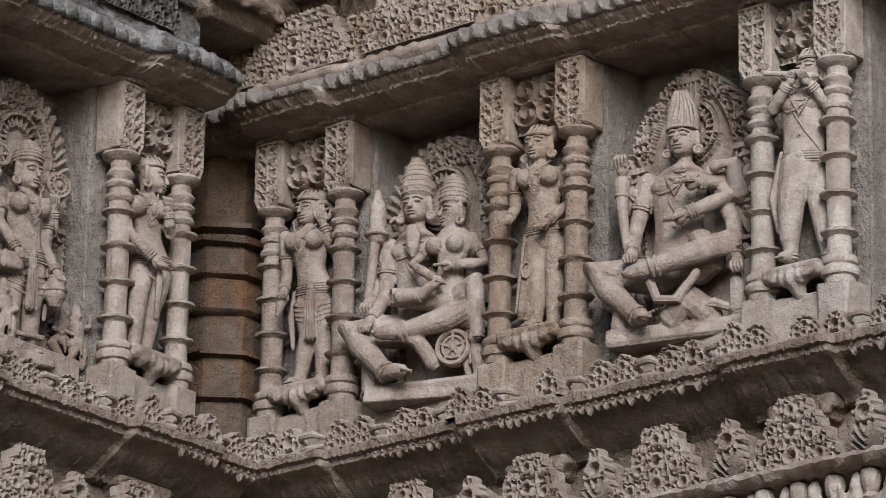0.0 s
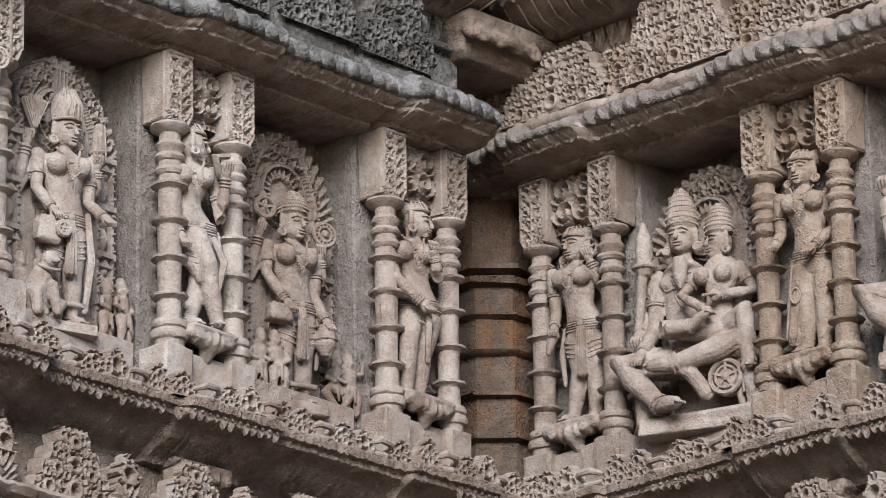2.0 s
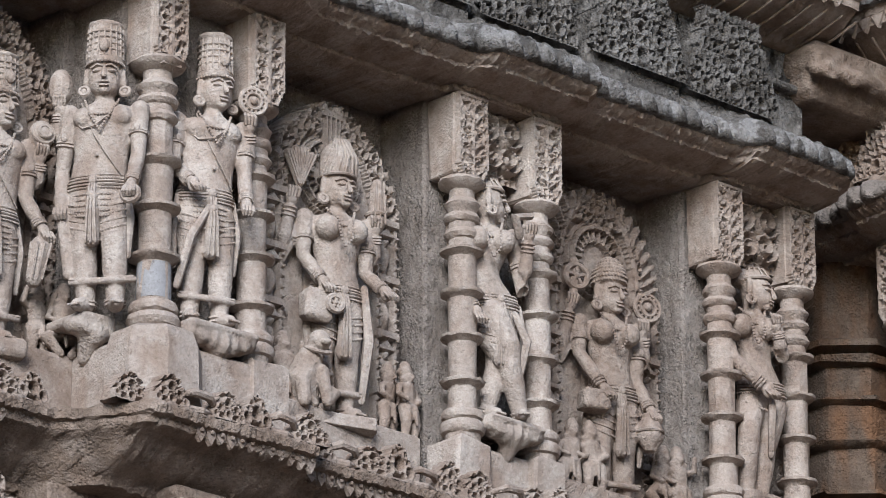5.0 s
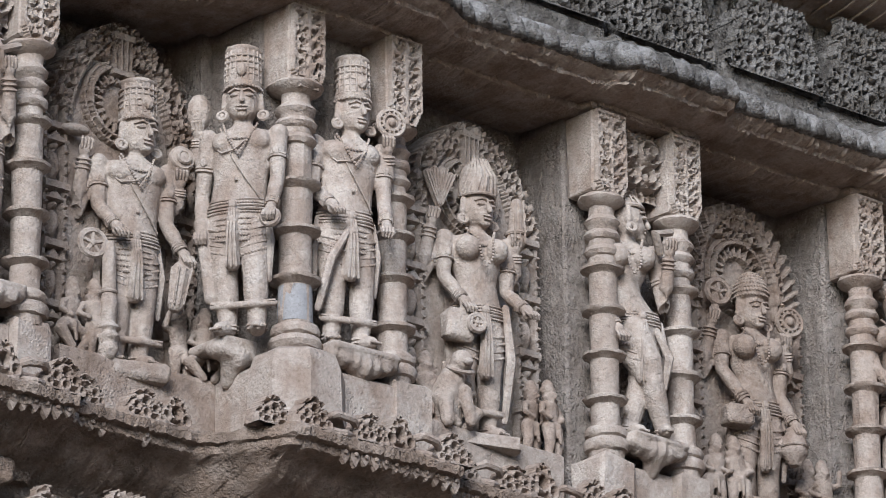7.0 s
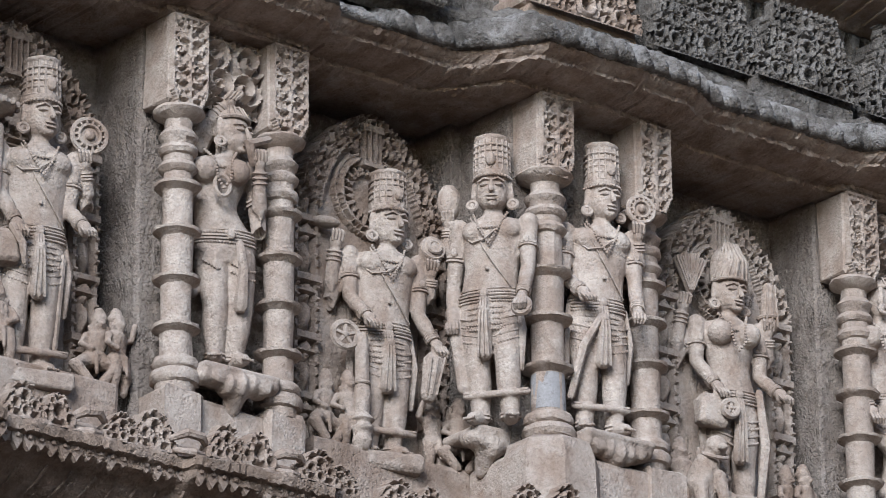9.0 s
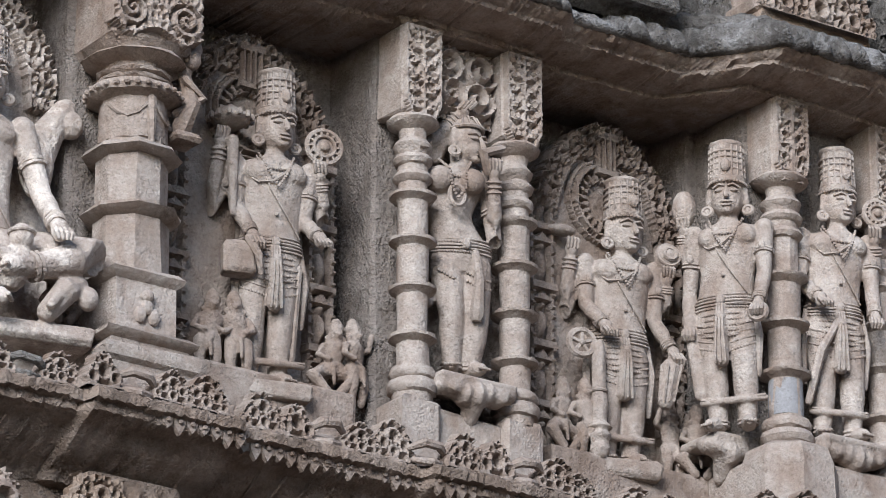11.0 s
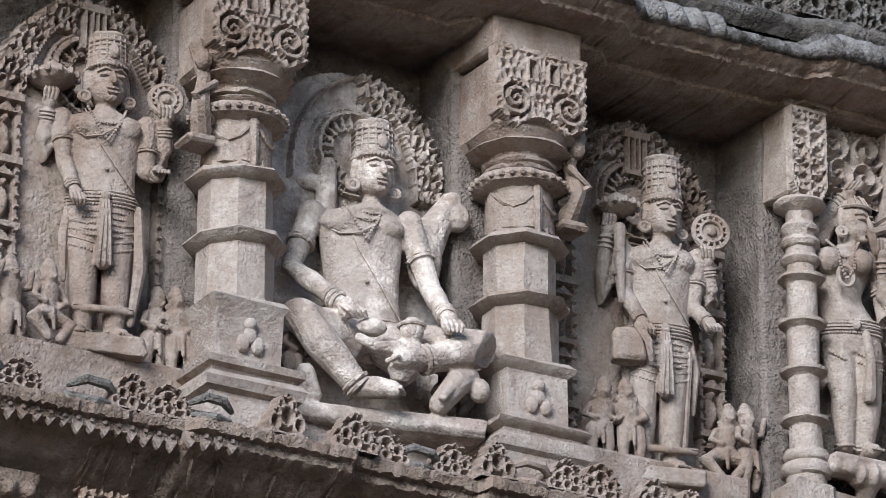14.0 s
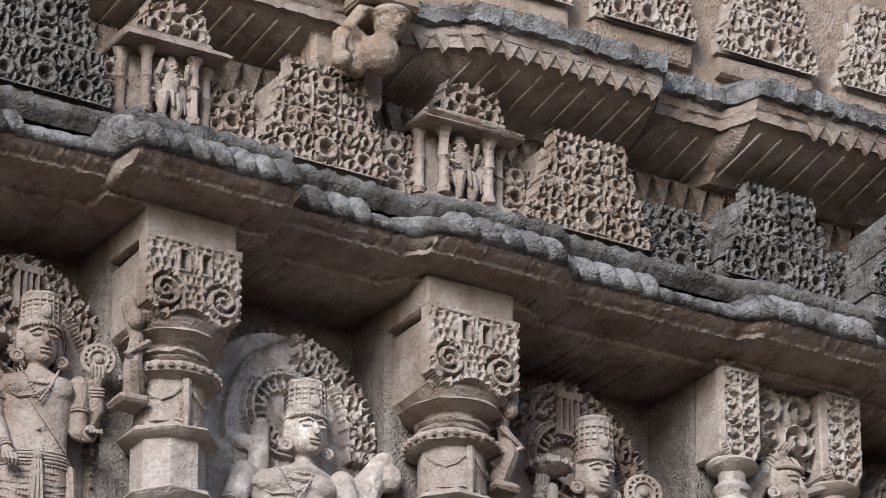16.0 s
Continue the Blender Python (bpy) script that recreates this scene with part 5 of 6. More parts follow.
standing(W1, (11.235, 0.0, 5.56), "draped woman statue with crossed legs and turned head", PALE, PILLAR, 0.835, ("bun", 0), (-0.01, 0), (-0.05, -0.01), True, 70, 0.1, (-0.04, 0), tilt=-0.03, broad=0.95,
         legs=(((0.03, -0.06, 0.2), (0.085, -0.03, 0.03)), ((0.0, -0.01, 0.2), (-0.04, 0.0, 0.03))), arms=[((-0.16, -0.03, 0.52), (-0.12, -0.08, 0.4)), ((0.095, -0.04, 0.5), (0.09, -0.1, 0.68))],
         extra=lambda f: (f.fine.tube([(0.06, -0.09, 0.7), (0.03, -0.12, 0.76), (0.1, -0.1, 0.78)], [0.016, 0.02, 0.014], 7), f.mass.tube([(-0.03, -0.03, 0.42), (0.02, -0.06, 0.28), (0.05, -0.05, 0.16)], [0.06, 0.05, 0.035], 10), f.fine.tube([(0.04, -0.085, 0.4), (0.09, -0.08, 0.3), (0.07, -0.07, 0.18)], [0.012, 0.018, 0.012], 7)))
standing(W1, (9.86, -0.02, 5.585), "guardian statue with high mitre and jewelled belt", PALE, PILLAR, 0.87, ("mitre", 0.17), (-0.01, 0), (0.005, 0), False, 12, face=(0.015, 0), bar=(-0.11, 0.09, 0.1), head_k=1.08,
         legs=(((-0.055, -0.01, 0.23), (-0.06, 0, 0.03)), ((0.05, -0.01, 0.23), (0.05, 0, 0.03))), arms=[((-0.135, -0.02, 0.58), (-0.1, -0.09, 0.5)), ((0.13, -0.02, 0.57), (0.11, -0.09, 0.45)), ((0.16, 0.02, 0.6), (0.14, -0.03, 0.73), 1)],
         extra=lambda f: (wheel(f, (0.15, -0.04, 0.85), 0.05), f.fine.tube([(-0.02, -0.08, 0.42), (-0.09, -0.09, 0.3), (-0.13, -0.06, 0.12)], [0.012, 0.016, 0.014], 7)))
standing(Matrix.Translation((9.47, 12.06, 0)) @ Matrix.Rotation(radians(-52), 4, "Z"), (0, 0.0, 5.565), "worn guardian statue on the side of the corner pier", PALE, PILLAR, 0.855, ("mitre", 0.16), (-0.02, 0), (0.0, 0), False, 10, bar=(-0.1, 0.12, 0.11), yaw=0,
         legs=(((-0.06, -0.01, 0.22), (-0.05, 0, 0.03)), ((0.045, -0.01, 0.22), (0.05, 0, 0.03))), arms=[((-0.15, 0.02, 0.53), (-0.14, -0.03, 0.4)), ((0.125, -0.03, 0.56), (0.12, -0.09, 0.44)), ((-0.17, 0.03, 0.62), (-0.16, 0.0, 0.74), 1)],
         extra=lambda f: (f.mass.ball((-0.16, 0.0, 0.84), (0.045, 0.04, 0.07), 10), f.mass.tube([(-0.14, -0.03, 0.42), (-0.11, -0.02, 0.14)], [0.026, 0.02], 8), hoop(f, (0.12, -0.11, 0.39), 0.026)))
standing(W2, (8.43, 0.02, 5.585), "dancing woman statue arching with arms over her head", PALE, PILLAR, 0.835, ("bun", 0), (0.01, 0), (-0.025, -0.01), True, 35, 0.25, (0.022, 0), tilt=-0.02, skirt=False,
         legs=(((-0.025, -0.02, 0.22), (-0.02, 0, 0.035)), ((0.06, -0.02, 0.2), (0.045, 0.0, 0.03))), arms=[((-0.13, 0.0, 0.79), (-0.01, -0.04, 0.925)), ((0.125, -0.02, 0.48), (0.105, -0.08, 0.69))],
         extra=lambda f: (f.fine.tube([(0.04, -0.08, 0.42), (0.05, -0.09, 0.32), (0.045, -0.075, 0.2)], [0.014, 0.017, 0.026], 8), f.fine.ring((-0.03, -0.105, 0.61), 0.026, 0.04, 0.008, 16, 80), f.mass.tube([(-0.08, 0.0, 0.78), (-0.06, 0.0, 0.84), (0.0, 0.0, 0.9)], [0.03, 0.034, 0.03], 8), f.fine.tube([(0.08, -0.09, 0.71), (0.06, -0.11, 0.77), (0.13, -0.1, 0.8)], [0.014, 0.022, 0.012], 7),
                          [f.beads([(x0, -0.052, z), (x0 + 0.045, -0.068, z - 0.03), (x0 + 0.09, -0.035, z - 0.018)], 0.0055) for x0, z in ((0.02, 0.36), (0.02, 0.33), (-0.08, 0.36))], f.mass.tube([(-0.12, -0.01, 0.5), (-0.13, 0.0, 0.36), (-0.1, 0.0, 0.26)], [0.014, 0.018, 0.024], 8)))
standing(WR, (0.26, 0.0, 5.555), "slender woman statue leaning with one arm lowered", STONE, PILLAR, 0.85, ("bun", 0), (0.04, 0), (0.0, -0.01), True, -18, 0.1, (0.01, 0), tilt=-0.005, broad=0.92,
         legs=(((0.01, -0.01, 0.25), (-0.035, 0, 0.03)), ((0.09, -0.01, 0.25), (0.075, 0, 0.03))), arms=[((-0.1, -0.02, 0.54), (-0.085, -0.08, 0.46)), ((0.14, -0.01, 0.6), (0.09, -0.05, 0.76))],
         extra=lambda f: (hoop(f, (0.085, -0.05, 0.83), 0.042), f.mass.tube([(-0.085, -0.09, 0.42), (-0.11, -0.1, 0.33)], [0.032, 0.012], 8)))
standing(WR, (1.61, 0.0, 5.555), "woman statue in a long robe with lowered hand", WARM, PILLAR, 0.86, ("bun", 0), (0.03, 0), (0.005, -0.01), True, -12, 0.05, (0.0, 0), broad=0.95, skirt=False,
         legs=(((-0.01, -0.01, 0.25), (-0.02, 0, 0.03)), ((0.075, -0.02, 0.23), (0.06, 0, 0.03))), arms=[((-0.12, -0.01, 0.58), (-0.125, -0.06, 0.53)), ((0.13, -0.01, 0.58), (0.065, -0.09, 0.48))],
         extra=lambda f: (f.mass.tube([(-0.01, 0.0, 0.44), (-0.04, 0.0, 0.25), (-0.06, 0.0, 0.1)], [0.075, 0.07, 0.06], 12, 0.6), [f.fine.tube([(-0.06 + q, -0.05, 0.42), (-0.08 + q * 1.1, -0.045, 0.25), (-0.1 + q * 1.2, -0.04, 0.09)], 0.005, 5) for q in (0.0, 0.035, 0.07)], f.fine.ring((-0.05, -0.05, 0.28), 0.022, 0.036, 0.006, 14, 85)))
standing(WR, (3.02, 0.0, 5.575), "flute player statue with tilted head and crossed legs", PALE, PILLAR, 0.86, ("bun", 0), (0.0, 0), (0.01, -0.01), False, -20, 0.1, (0.05, 0), skirt=False, broad=0.95,
         legs=(((-0.045, -0.04, 0.24), (-0.06, -0.01, 0.03)), ((0.07, -0.01, 0.24), (0.1, 0.02, 0.03))), arms=[((-0.11, -0.08, 0.68), (-0.03, -0.12, 0.77)), ((0.14, -0.05, 0.66), (0.07, -0.12, 0.76))],
         extra=lambda f: (f.mass.tube([(-0.13, -0.13, 0.83), (0.1, -0.13, 0.79)], 0.013, 8), f.mass.tube([(-0.02, -0.02, 0.44), (-0.05, -0.03, 0.26), (-0.06, -0.02, 0.1)], [0.075, 0.06, 0.042], 12), f.fine.tube([(-0.09, -0.02, 0.5), (-0.13, -0.02, 0.3), (-0.11, 0.0, 0.16)], [0.012, 0.02, 0.014], 7)))


def seated(W, at, label, mat, crown, legs, arms, head_at, hip, chest, broad=1.0, extra=None, turn=0):
    f = Figure()
    h, c, n = Vector(hip), Vector(chest), Vector(head_at) + Vector((0, 0.016, -0.085))
    f.torso(h, h.lerp(c, 0.5), c, n, False, broad)
    f.head(head_at, crown[0], crown[1], 1.24, turn)
    for pts, toe in legs:
        f.leg(pts, 1.35, toe)
    for pts in arms:
        e = -1 if pts[0][0] < chest[0] else 1
        f.arm([(chest[0] + e * 0.112 * broad, chest[1], chest[2] + 0.045), pts[0], pts[1]], 1.3)
    if extra:
        extra(f)
    return carve("seated_statue", f.mass, mat, W @ Matrix.Translation(at) @ Matrix.Rotation(radians(16 if W is WR else -14), 4, "Z"), (0, 0, 0), label, NICHE, 0.005, trim=f.fine, keep=0.42)


def white_god(f):
    s = f.mass
    s.box(-0.3, 0.36, -0.14, 0.05, -0.14, -0.07, 0.012, 0.004)
    # child on the ankle, crouching bearer at the foot, drapery between
    s.ball((0.1, -0.19, 0.17), (0.04, 0.04, 0.045), 12)
    f.fine.ring((0.1, -0.19, 0.185), 0.04, 0.04, 0.007, 14)
    s.tube([(0.1, -0.17, 0.13), (0.08, -0.16, 0.04)], [0.045, 0.05], 10)
    s.tube([(0.07, -0.19, 0.11), (-0.02, -0.2, 0.1), (-0.07, -0.19, 0.13)], [0.024, 0.02, 0.016], 8)
    s.tube([(0.2, -0.14, -0.05), (0.26, -0.16, 0.03), (0.31, -0.13, 0.06)], [0.035, 0.045, 0.03], 10)
    s.ball((0.33, -0.15, 0.01), (0.035, 0.035, 0.04), 10)
    s.tube([(0.25, -0.17, 0.03), (0.2, -0.19, -0.04)], [0.024, 0.016], 8)
    s.tube([(-0.2, -0.1, -0.05), (-0.22, -0.12, 0.03)], [0.04, 0.03], 10)
    # broken upper arms still joined to the slab
    s.tube([(0.2, 0.06, 0.5), (0.24, 0.07, 0.64), (0.3, 0.075, 0.74)], [0.05, 0.055, 0.04], 10)
    s.ball((0.31, 0.06, 0.68), (0.05, 0.04, 0.05), 8)
    s.ball((0.2, 0.04, 0.52), (0.06, 0.05, 0.12), 10)
    s.ball((-0.18, 0.05, 0.74), (0.05, 0.04, 0.03), 10)
    s.tube([(-0.13, 0.03, 0.6), (-0.12, 0.03, 0.8)], [0.04, 0.03], 10)
    s.ball((-0.02, -0.16, 0.18), (0.05, 0.035, 0.03), 10)


seated(W2, (6.665, 0.11, 5.48), "white-crusted seated god statue with broken upper arms", WHITE, ("mitre", 0.13),
       [([(-0.07, -0.03, 0.17), (-0.25, -0.15, 0.2), (-0.06, -0.17, -0.03)], (0.1, -0.05, -0.015)), ([(0.07, -0.03, 0.17), (0.36, -0.13, 0.16), (0.14, -0.18, 0.08)], (-0.09, -0.04, -0.02))],
       [((-0.25, -0.03, 0.41), (-0.12, -0.14, 0.26)), ((0.2, -0.04, 0.38), (0.22, -0.16, 0.24))], (0.01, -0.03, 0.755), (-0.01, 0, 0.21), (-0.02, 0, 0.565), 1.42, extra=white_god, turn=14)


def knotted_god(f):
    s = f.mass
    s.box(-0.3, 0.34, -0.14, 0.05, -0.14, -0.07, 0.012, 0.004)
    s.tube([(0.0, -0.08, -0.05), (0.08, -0.11, 0.03), (0.16, -0.08, -0.04)], [0.08, 0.09, 0.07], 12)
    f.fine.tube([(-0.08, -0.16, 0.12), (-0.03, -0.2, 0.02), (0.06, -0.2, 0.01), (0.14, -0.18, 0.13)], [0.02, 0.022, 0.022, 0.018], 8)
    s.tube([(-0.24, -0.08, 0.62), (-0.23, -0.1, 0.48), (-0.2, -0.12, 0.3)], [0.036, 0.024, 0.02], 8)
    f.fine.ring((-0.235, -0.09, 0.55), 0.028, 0.028, 0.008, 14)
    s.ball((0.13, -0.1, 0.3), (0.06, 0.05, 0.05), 12)
    s.tube([(0.28, -0.02, 0.52), (0.27, -0.1, 0.64), (0.2, -0.12, 0.62)], [0.05, 0.036, 0.03], 10)
    s.tube([(0.3, -0.1, 0.1), (0.3, -0.11, -0.04)], [0.04, 0.035], 8)
    s.tube([(-0.24, -0.1, -0.05), (-0.22, -0.13, 0.06)], [0.045, 0.03], 8)
    f.fine.tube([(0.05, -0.1, -0.02), (0.2, -0.13, 0.0), (0.3, -0.09, -0.03)], [0.02, 0.025, 0.015], 8)
    f.beads([(-0.08, -0.16, -0.02), (0.06, -0.17, 0.03), (0.2, -0.14, -0.02)], 0.008)


seated(WR, (2.29, 0.11, 5.52), "seated god statue with several arms and pointed crown", STONE, ("dome", 0.17),
       [([(-0.08, -0.03, 0.18), (-0.36, -0.13, 0.2), (-0.13, -0.17, -0.04)], (0.05, -0.07, -0.02)), ([(0.08, -0.03, 0.2), (0.28, -0.13, 0.27), (-0.06, -0.19, 0.17)], (-0.1, -0.02, -0.02))],
       [((-0.2, -0.02, 0.4), (-0.17, -0.14, 0.27)), ((0.25, -0.03, 0.4), (0.3, -0.12, 0.2)), ((0.24, -0.06, 0.5), (0.08, -0.13, 0.42)), ((-0.26, 0.03, 0.52), (-0.25, -0.04, 0.66)), ((0.22, -0.04, 0.58), (0.13, -0.12, 0.56))], (0.03, -0.04, 0.79), (-0.01, 0, 0.23), (0.0, 0, 0.585), 1.3, extra=knotted_god, turn=-4)


def couple(f):
    """Beard and side faces of the god; his consort on the knee, the goose and the seat."""
    s, g = f.mass, f.fine
    f.head((0.17, -0.08, 0.71), "cone", 0.15, 1.12, -35)
    s.lathe(-0.02, -0.1, [(0.012, 0.52), (0.03, 0.56), (0.036, 0.62), (0.03, 0.67)], 10)
    s.ball((-0.1, -0.02, 0.72), (0.035, 0.045, 0.06), 12)
    g.tube([(-0.13, -0.05, 0.74), (-0.15, -0.055, 0.72)], 0.008, 6)
    f.loft([(0.14, -0.06, 0.3, 0.08, 0.06), (0.15, -0.07, 0.38, 0.075, 0.055), (0.16, -0.08, 0.46, 0.06, 0.05), (0.17, -0.08, 0.55, 0.09, 0.055), (0.17, -0.08, 0.6, 0.085, 0.05), (0.17, -0.08, 0.66, 0.035, 0.035)])
    for e in (-1, 1):
        s.ball((0.15 + e * 0.05, -0.13, 0.55), 0.043, 12)
    f.arm([(0.26, -0.07, 0.58), (0.33, -0.08, 0.46), (0.2, -0.16, 0.44)], 1.0)
    f.arm([(0.08, -0.08, 0.58), (0.0, -0.14, 0.47), (0.12, -0.17, 0.38)], 0.9)
    f.leg([(0.2, -0.06, 0.3), (0.3, -0.13, 0.36), (0.31, -0.13, 0.1)], 1.05, (0.03, -0.05, -0.015))
    f.leg([(0.18, -0.07, 0.3), (-0.1, -0.17, 0.32), (0.07, -0.2, 0.3)], 0.95, (0.08, -0.02, 0.04))
    s.tube([(-0.25, -0.07, 0.32), (-0.22, -0.07, 0.62)], [0.02, 0.024], 8)
    s.lathe(-0.21, -0.07, [(0.026, 0.62), (0.05, 0.66), (0.036, 0.69), (0.04, 0.73), (0.034, 0.8), (0.006, 0.88)], 14)
    g.ring((-0.21, -0.07, 0.66), 0.05, 0.05, 0.008, 16)
    hoop(f, (0.2, -0.14, 0.06), 0.075)
    g.ring((0.2, -0.14, 0.06), 0.05, 0.05, 0.008, 16, 90)
    s.ball((0.2, -0.1, 0.06), (0.085, 0.04, 0.085), 14)
    s.tube([(0.1, -0.12, 0.0), (0.04, -0.16, 0.1), (-0.03, -0.19, 0.13)], [0.04, 0.036, 0.022], 10)
    s.ball((-0.05, -0.19, 0.125), (0.03, 0.02, 0.02), 8)
    s.box(-0.24, 0.36, -0.14, 0.05, -0.16, -0.08, 0.012, 0.004)
    s.tube([(-0.22, -0.07, -0.09), (-0.22, -0.1, 0.06)], [0.05, 0.04], 10)
    s.tube([(0.32, -0.1, -0.08), (0.31, -0.13, 0.06)], [0.035, 0.03], 8)
    s.ball((0.31, -0.15, 0.09), 0.032, 10)
    s.tube([(0.1, -0.1, 0.17), (0.22, -0.12, 0.19), (0.34, -0.09, 0.17)], [0.035, 0.04, 0.03], 10)


seated(WR, (0.86, 0.11, 5.54), "seated divine couple statue with tall conical crowns", STONE, ("cone", 0.19),
       [([(-0.1, -0.03, 0.2), (-0.31, -0.14, 0.19), (-0.1, -0.18, -0.04)], (0.1, -0.05, -0.012)), ([(0.06, -0.03, 0.2), (0.3, -0.14, 0.22), (-0.03, -0.19, 0.14)], (-0.1, -0.02, 0.0))],
       [((-0.18, -0.03, 0.38), (-0.2, -0.13, 0.24)), ((-0.24, 0.02, 0.48), (-0.24, -0.06, 0.36))], (-0.02, -0.06, 0.775), (-0.02, 0, 0.21), (-0.04, 0, 0.57), 1.2, extra=couple)

# ---- attendants at the statues' feet ----
SMALL = []
for k in range(6):
    SMALL.append(carve("attendant_figure", small_figure(k, 0.27, k % 3 == 2), STONE, Matrix(), (0, 0, 0), "small stone attendant carved at a niche foot", "attendants at the niche feet", 0.0052, "figurine", keep=0.45))
spots = []
for W, cx, z in ((W1, 11.99, 5.44), (W1, 10.62, 5.45), (W2, 9.19, 5.45), (W2, 7.80, 5.45), (W2, 5.735, 5.43)):
    for dx in (-0.27, -0.17, 0.2, 0.28):
        spots.append((W, cx + dx, z))
spots += [(WR, 0.5, 5.46), (WR, 1.16, 5.47), (WR, 1.96, 5.44), (W2, 6.95, 5.46), (W2, 6.42, 5.46)]
pick = random.Random(4)
for i, (W, x, z) in enumerate(spots):
    ob = SMALL[i % 6]
    m = W @ Matrix.Translation((x, 0.125 - 0.03 * (i % 2), z - 0.005)) @ Matrix.Rotation(pick.uniform(-0.4, 0.4), 4, "Z")
    if i < 6:
        ob.matrix_world = m
    else:
        copy_thing(ob, m)

# ---- pierced gables under the cornice ----
def gable_face(w, H, seed, taper=0.86):
    """Tiers of pierced horseshoe loops, drawn in step by step, with larger arches on the axis."""
    tiers = 4
    row = H / tiers

    def fn(X, Z):
        x = np.abs(X)
        tier = np.clip(np.floor(Z / row), 0, tiers - 1)
        zt = Z / row % 1
        half = w / 2 * (1.02 - (tier + 0.35 * zt**2) / tiers * taper) + 0.004 * np.sin(Z * 120 + seed)
        h = loops(x + 0.4, Z, 0.052, row * 0.52, seed)
        for z0, r in ((0.16 * H, 0.034), (0.5 * H, 0.03), (0.8 * H, 0.024)):  # horseshoe arches up the axis
            q = loop(X, Z, 0.0, z0, r, 0.011)
            foot = (np.abs(x - r) < 0.01) & (Z < z0) & (Z > z0 - 1.4 * r)
            h = np.where(q > -0.9, q + 0.12 * (q > 0), np.where(foot, 0.9, h))
        for z0, c, r in ((0.13 * H, 0.3 * w, 0.026), (0.4 * H, 0.2 * w, 0.022)):
            q = loop(x, Z, c, z0, r, 0.009)
            h = np.where(q > -0.9, q, h)
        h = np.where((half - x < 0.011) & (zt > 0.15), 0.85, h)
        h = np.where((zt < 0.09) & (tier % 2 == 0), 0.75, h)
        return np.where(x < half, np.maximum(h, 0), -1)
    return fn


def gable(W, x, y, z, w, H, seed, mat=STONE):
    ob = thing("pierced_gable", "stepped lace-like stone gable on a ledge", "gable", W, (x, y, z), "gables under the cornice")
    part("lace_face", Shape().relief(-w / 2, w / 2, 0, H, 0, 0.036, gable_face(w, H, seed), 0.0055), mat, ob)
    for k in range(5):
        hw = w / 2 * (0.96 - k * 0.172)
        part("step", Shape().box(-hw + 0.004, hw - 0.004, 0.0 + k * 0.004, 0.11, k * H / 5 + 0.001, (k + 0.88) * H / 5, 0.006, 0.003), mat, ob)
    return ob


def finial(W, x, y, z, H, seed, mat=STONE):
    """A tall pierced lotus between two gables."""
    w = 0.16

    def fn(X, Z):
        xx, t = np.abs(X), Z / H
        half = w / 2 * np.where(t < 0.62, 0.72 + 0.28 * np.sin(t * 5 + 0.3), np.clip((1 - t) / 0.38, 0, 1) ** 0.7 * 0.86) + 0.006 * np.sin(Z * 170)
        h = 0.15 + 0.85 * np.where(t < 0.5, np.clip(np.cos((xx - 0.12 * np.sin(t * 3)) * 190), 0, 1), cells(X, Z, seed, 0.03, 0.0))
        h = np.where(arch(X, Z, 0.0, H * 0.55, 0.05, 0.07), 0.0, h)
        h = np.where(np.abs(np.hypot(X, Z - H * 0.66) - 0.036) < 0.009, 1.0, h)
        return np.where(xx < half, h, -1)

    s = Shape().relief(-w / 2, w / 2, 0, H, 0, 0.045, fn, 0.0058)
    s.box(-0.055, 0.055, 0.005, 0.12, 0, H * 0.8, 0.012, 0.004)
    return solid("lotus_finial", s, mat, W @ Matrix.Translation((x, y, z)), "tall pierced lotus finial of pale stone", "finial", "finials between the gables")


for k in range(5):
    x = 9.745 + 0.683 * k
    gable(W1, x, -0.10, 4.61, 0.47, 0.31, 50 + k)
    if k < 4:
        finial(W1, x + 0.30, -0.09, 4.60, 0.29, 60 + k)
for k in range(6):
    x = 5.68 + 0.665 * k
    gable(W2, x, -0.10, 4.61, 0.45, 0.31, 70 + k, WARM if k < 3 else STONE)
    finial(W2, x + 0.33, -0.09, 4.60, 0.29, 80 + k)
for k in range(6):
    x = 0.26 + 0.692 * k
    gable(WR, x, -0.10, 4.655, 0.47, 0.31, 90 + k)
    finial(WR, x + 0.365, -0.09, 4.645, 0.29, 100 + k)


def ledge(W, x0, x1, lip, z, name):
    xs = np.arange(x0, x1, 0.025)
    g = np.random.default_rng(int(x0 * 10) + 40)
    out = np.array([float(lip(x)) for x in xs]) + np.convolve(g.normal(0, 1, len(xs) + 8), np.ones(9) / 9, "valid")[: len(xs)] * 0.02
    s = Shape().sweep(list(zip(xs, out)), [(-0.2, z - 0.06), (0.1, z - 0.055), (0.16, z - 0.045), (0.185, z - 0.02), (0.18, z - 0.002), (-0.2, z)], 0.004)
    solid(name, s, STONE, W, "worn projecting stone ledge", "ledge", kind="structure")


ledge(W1, 4.5, 13.3, lambda x: back(x) - 0.0, 4.612, "ledge_north")
ledge(WR, -0.2, 5.0, lambda x: 0.0, 4.655, "ledge_east")

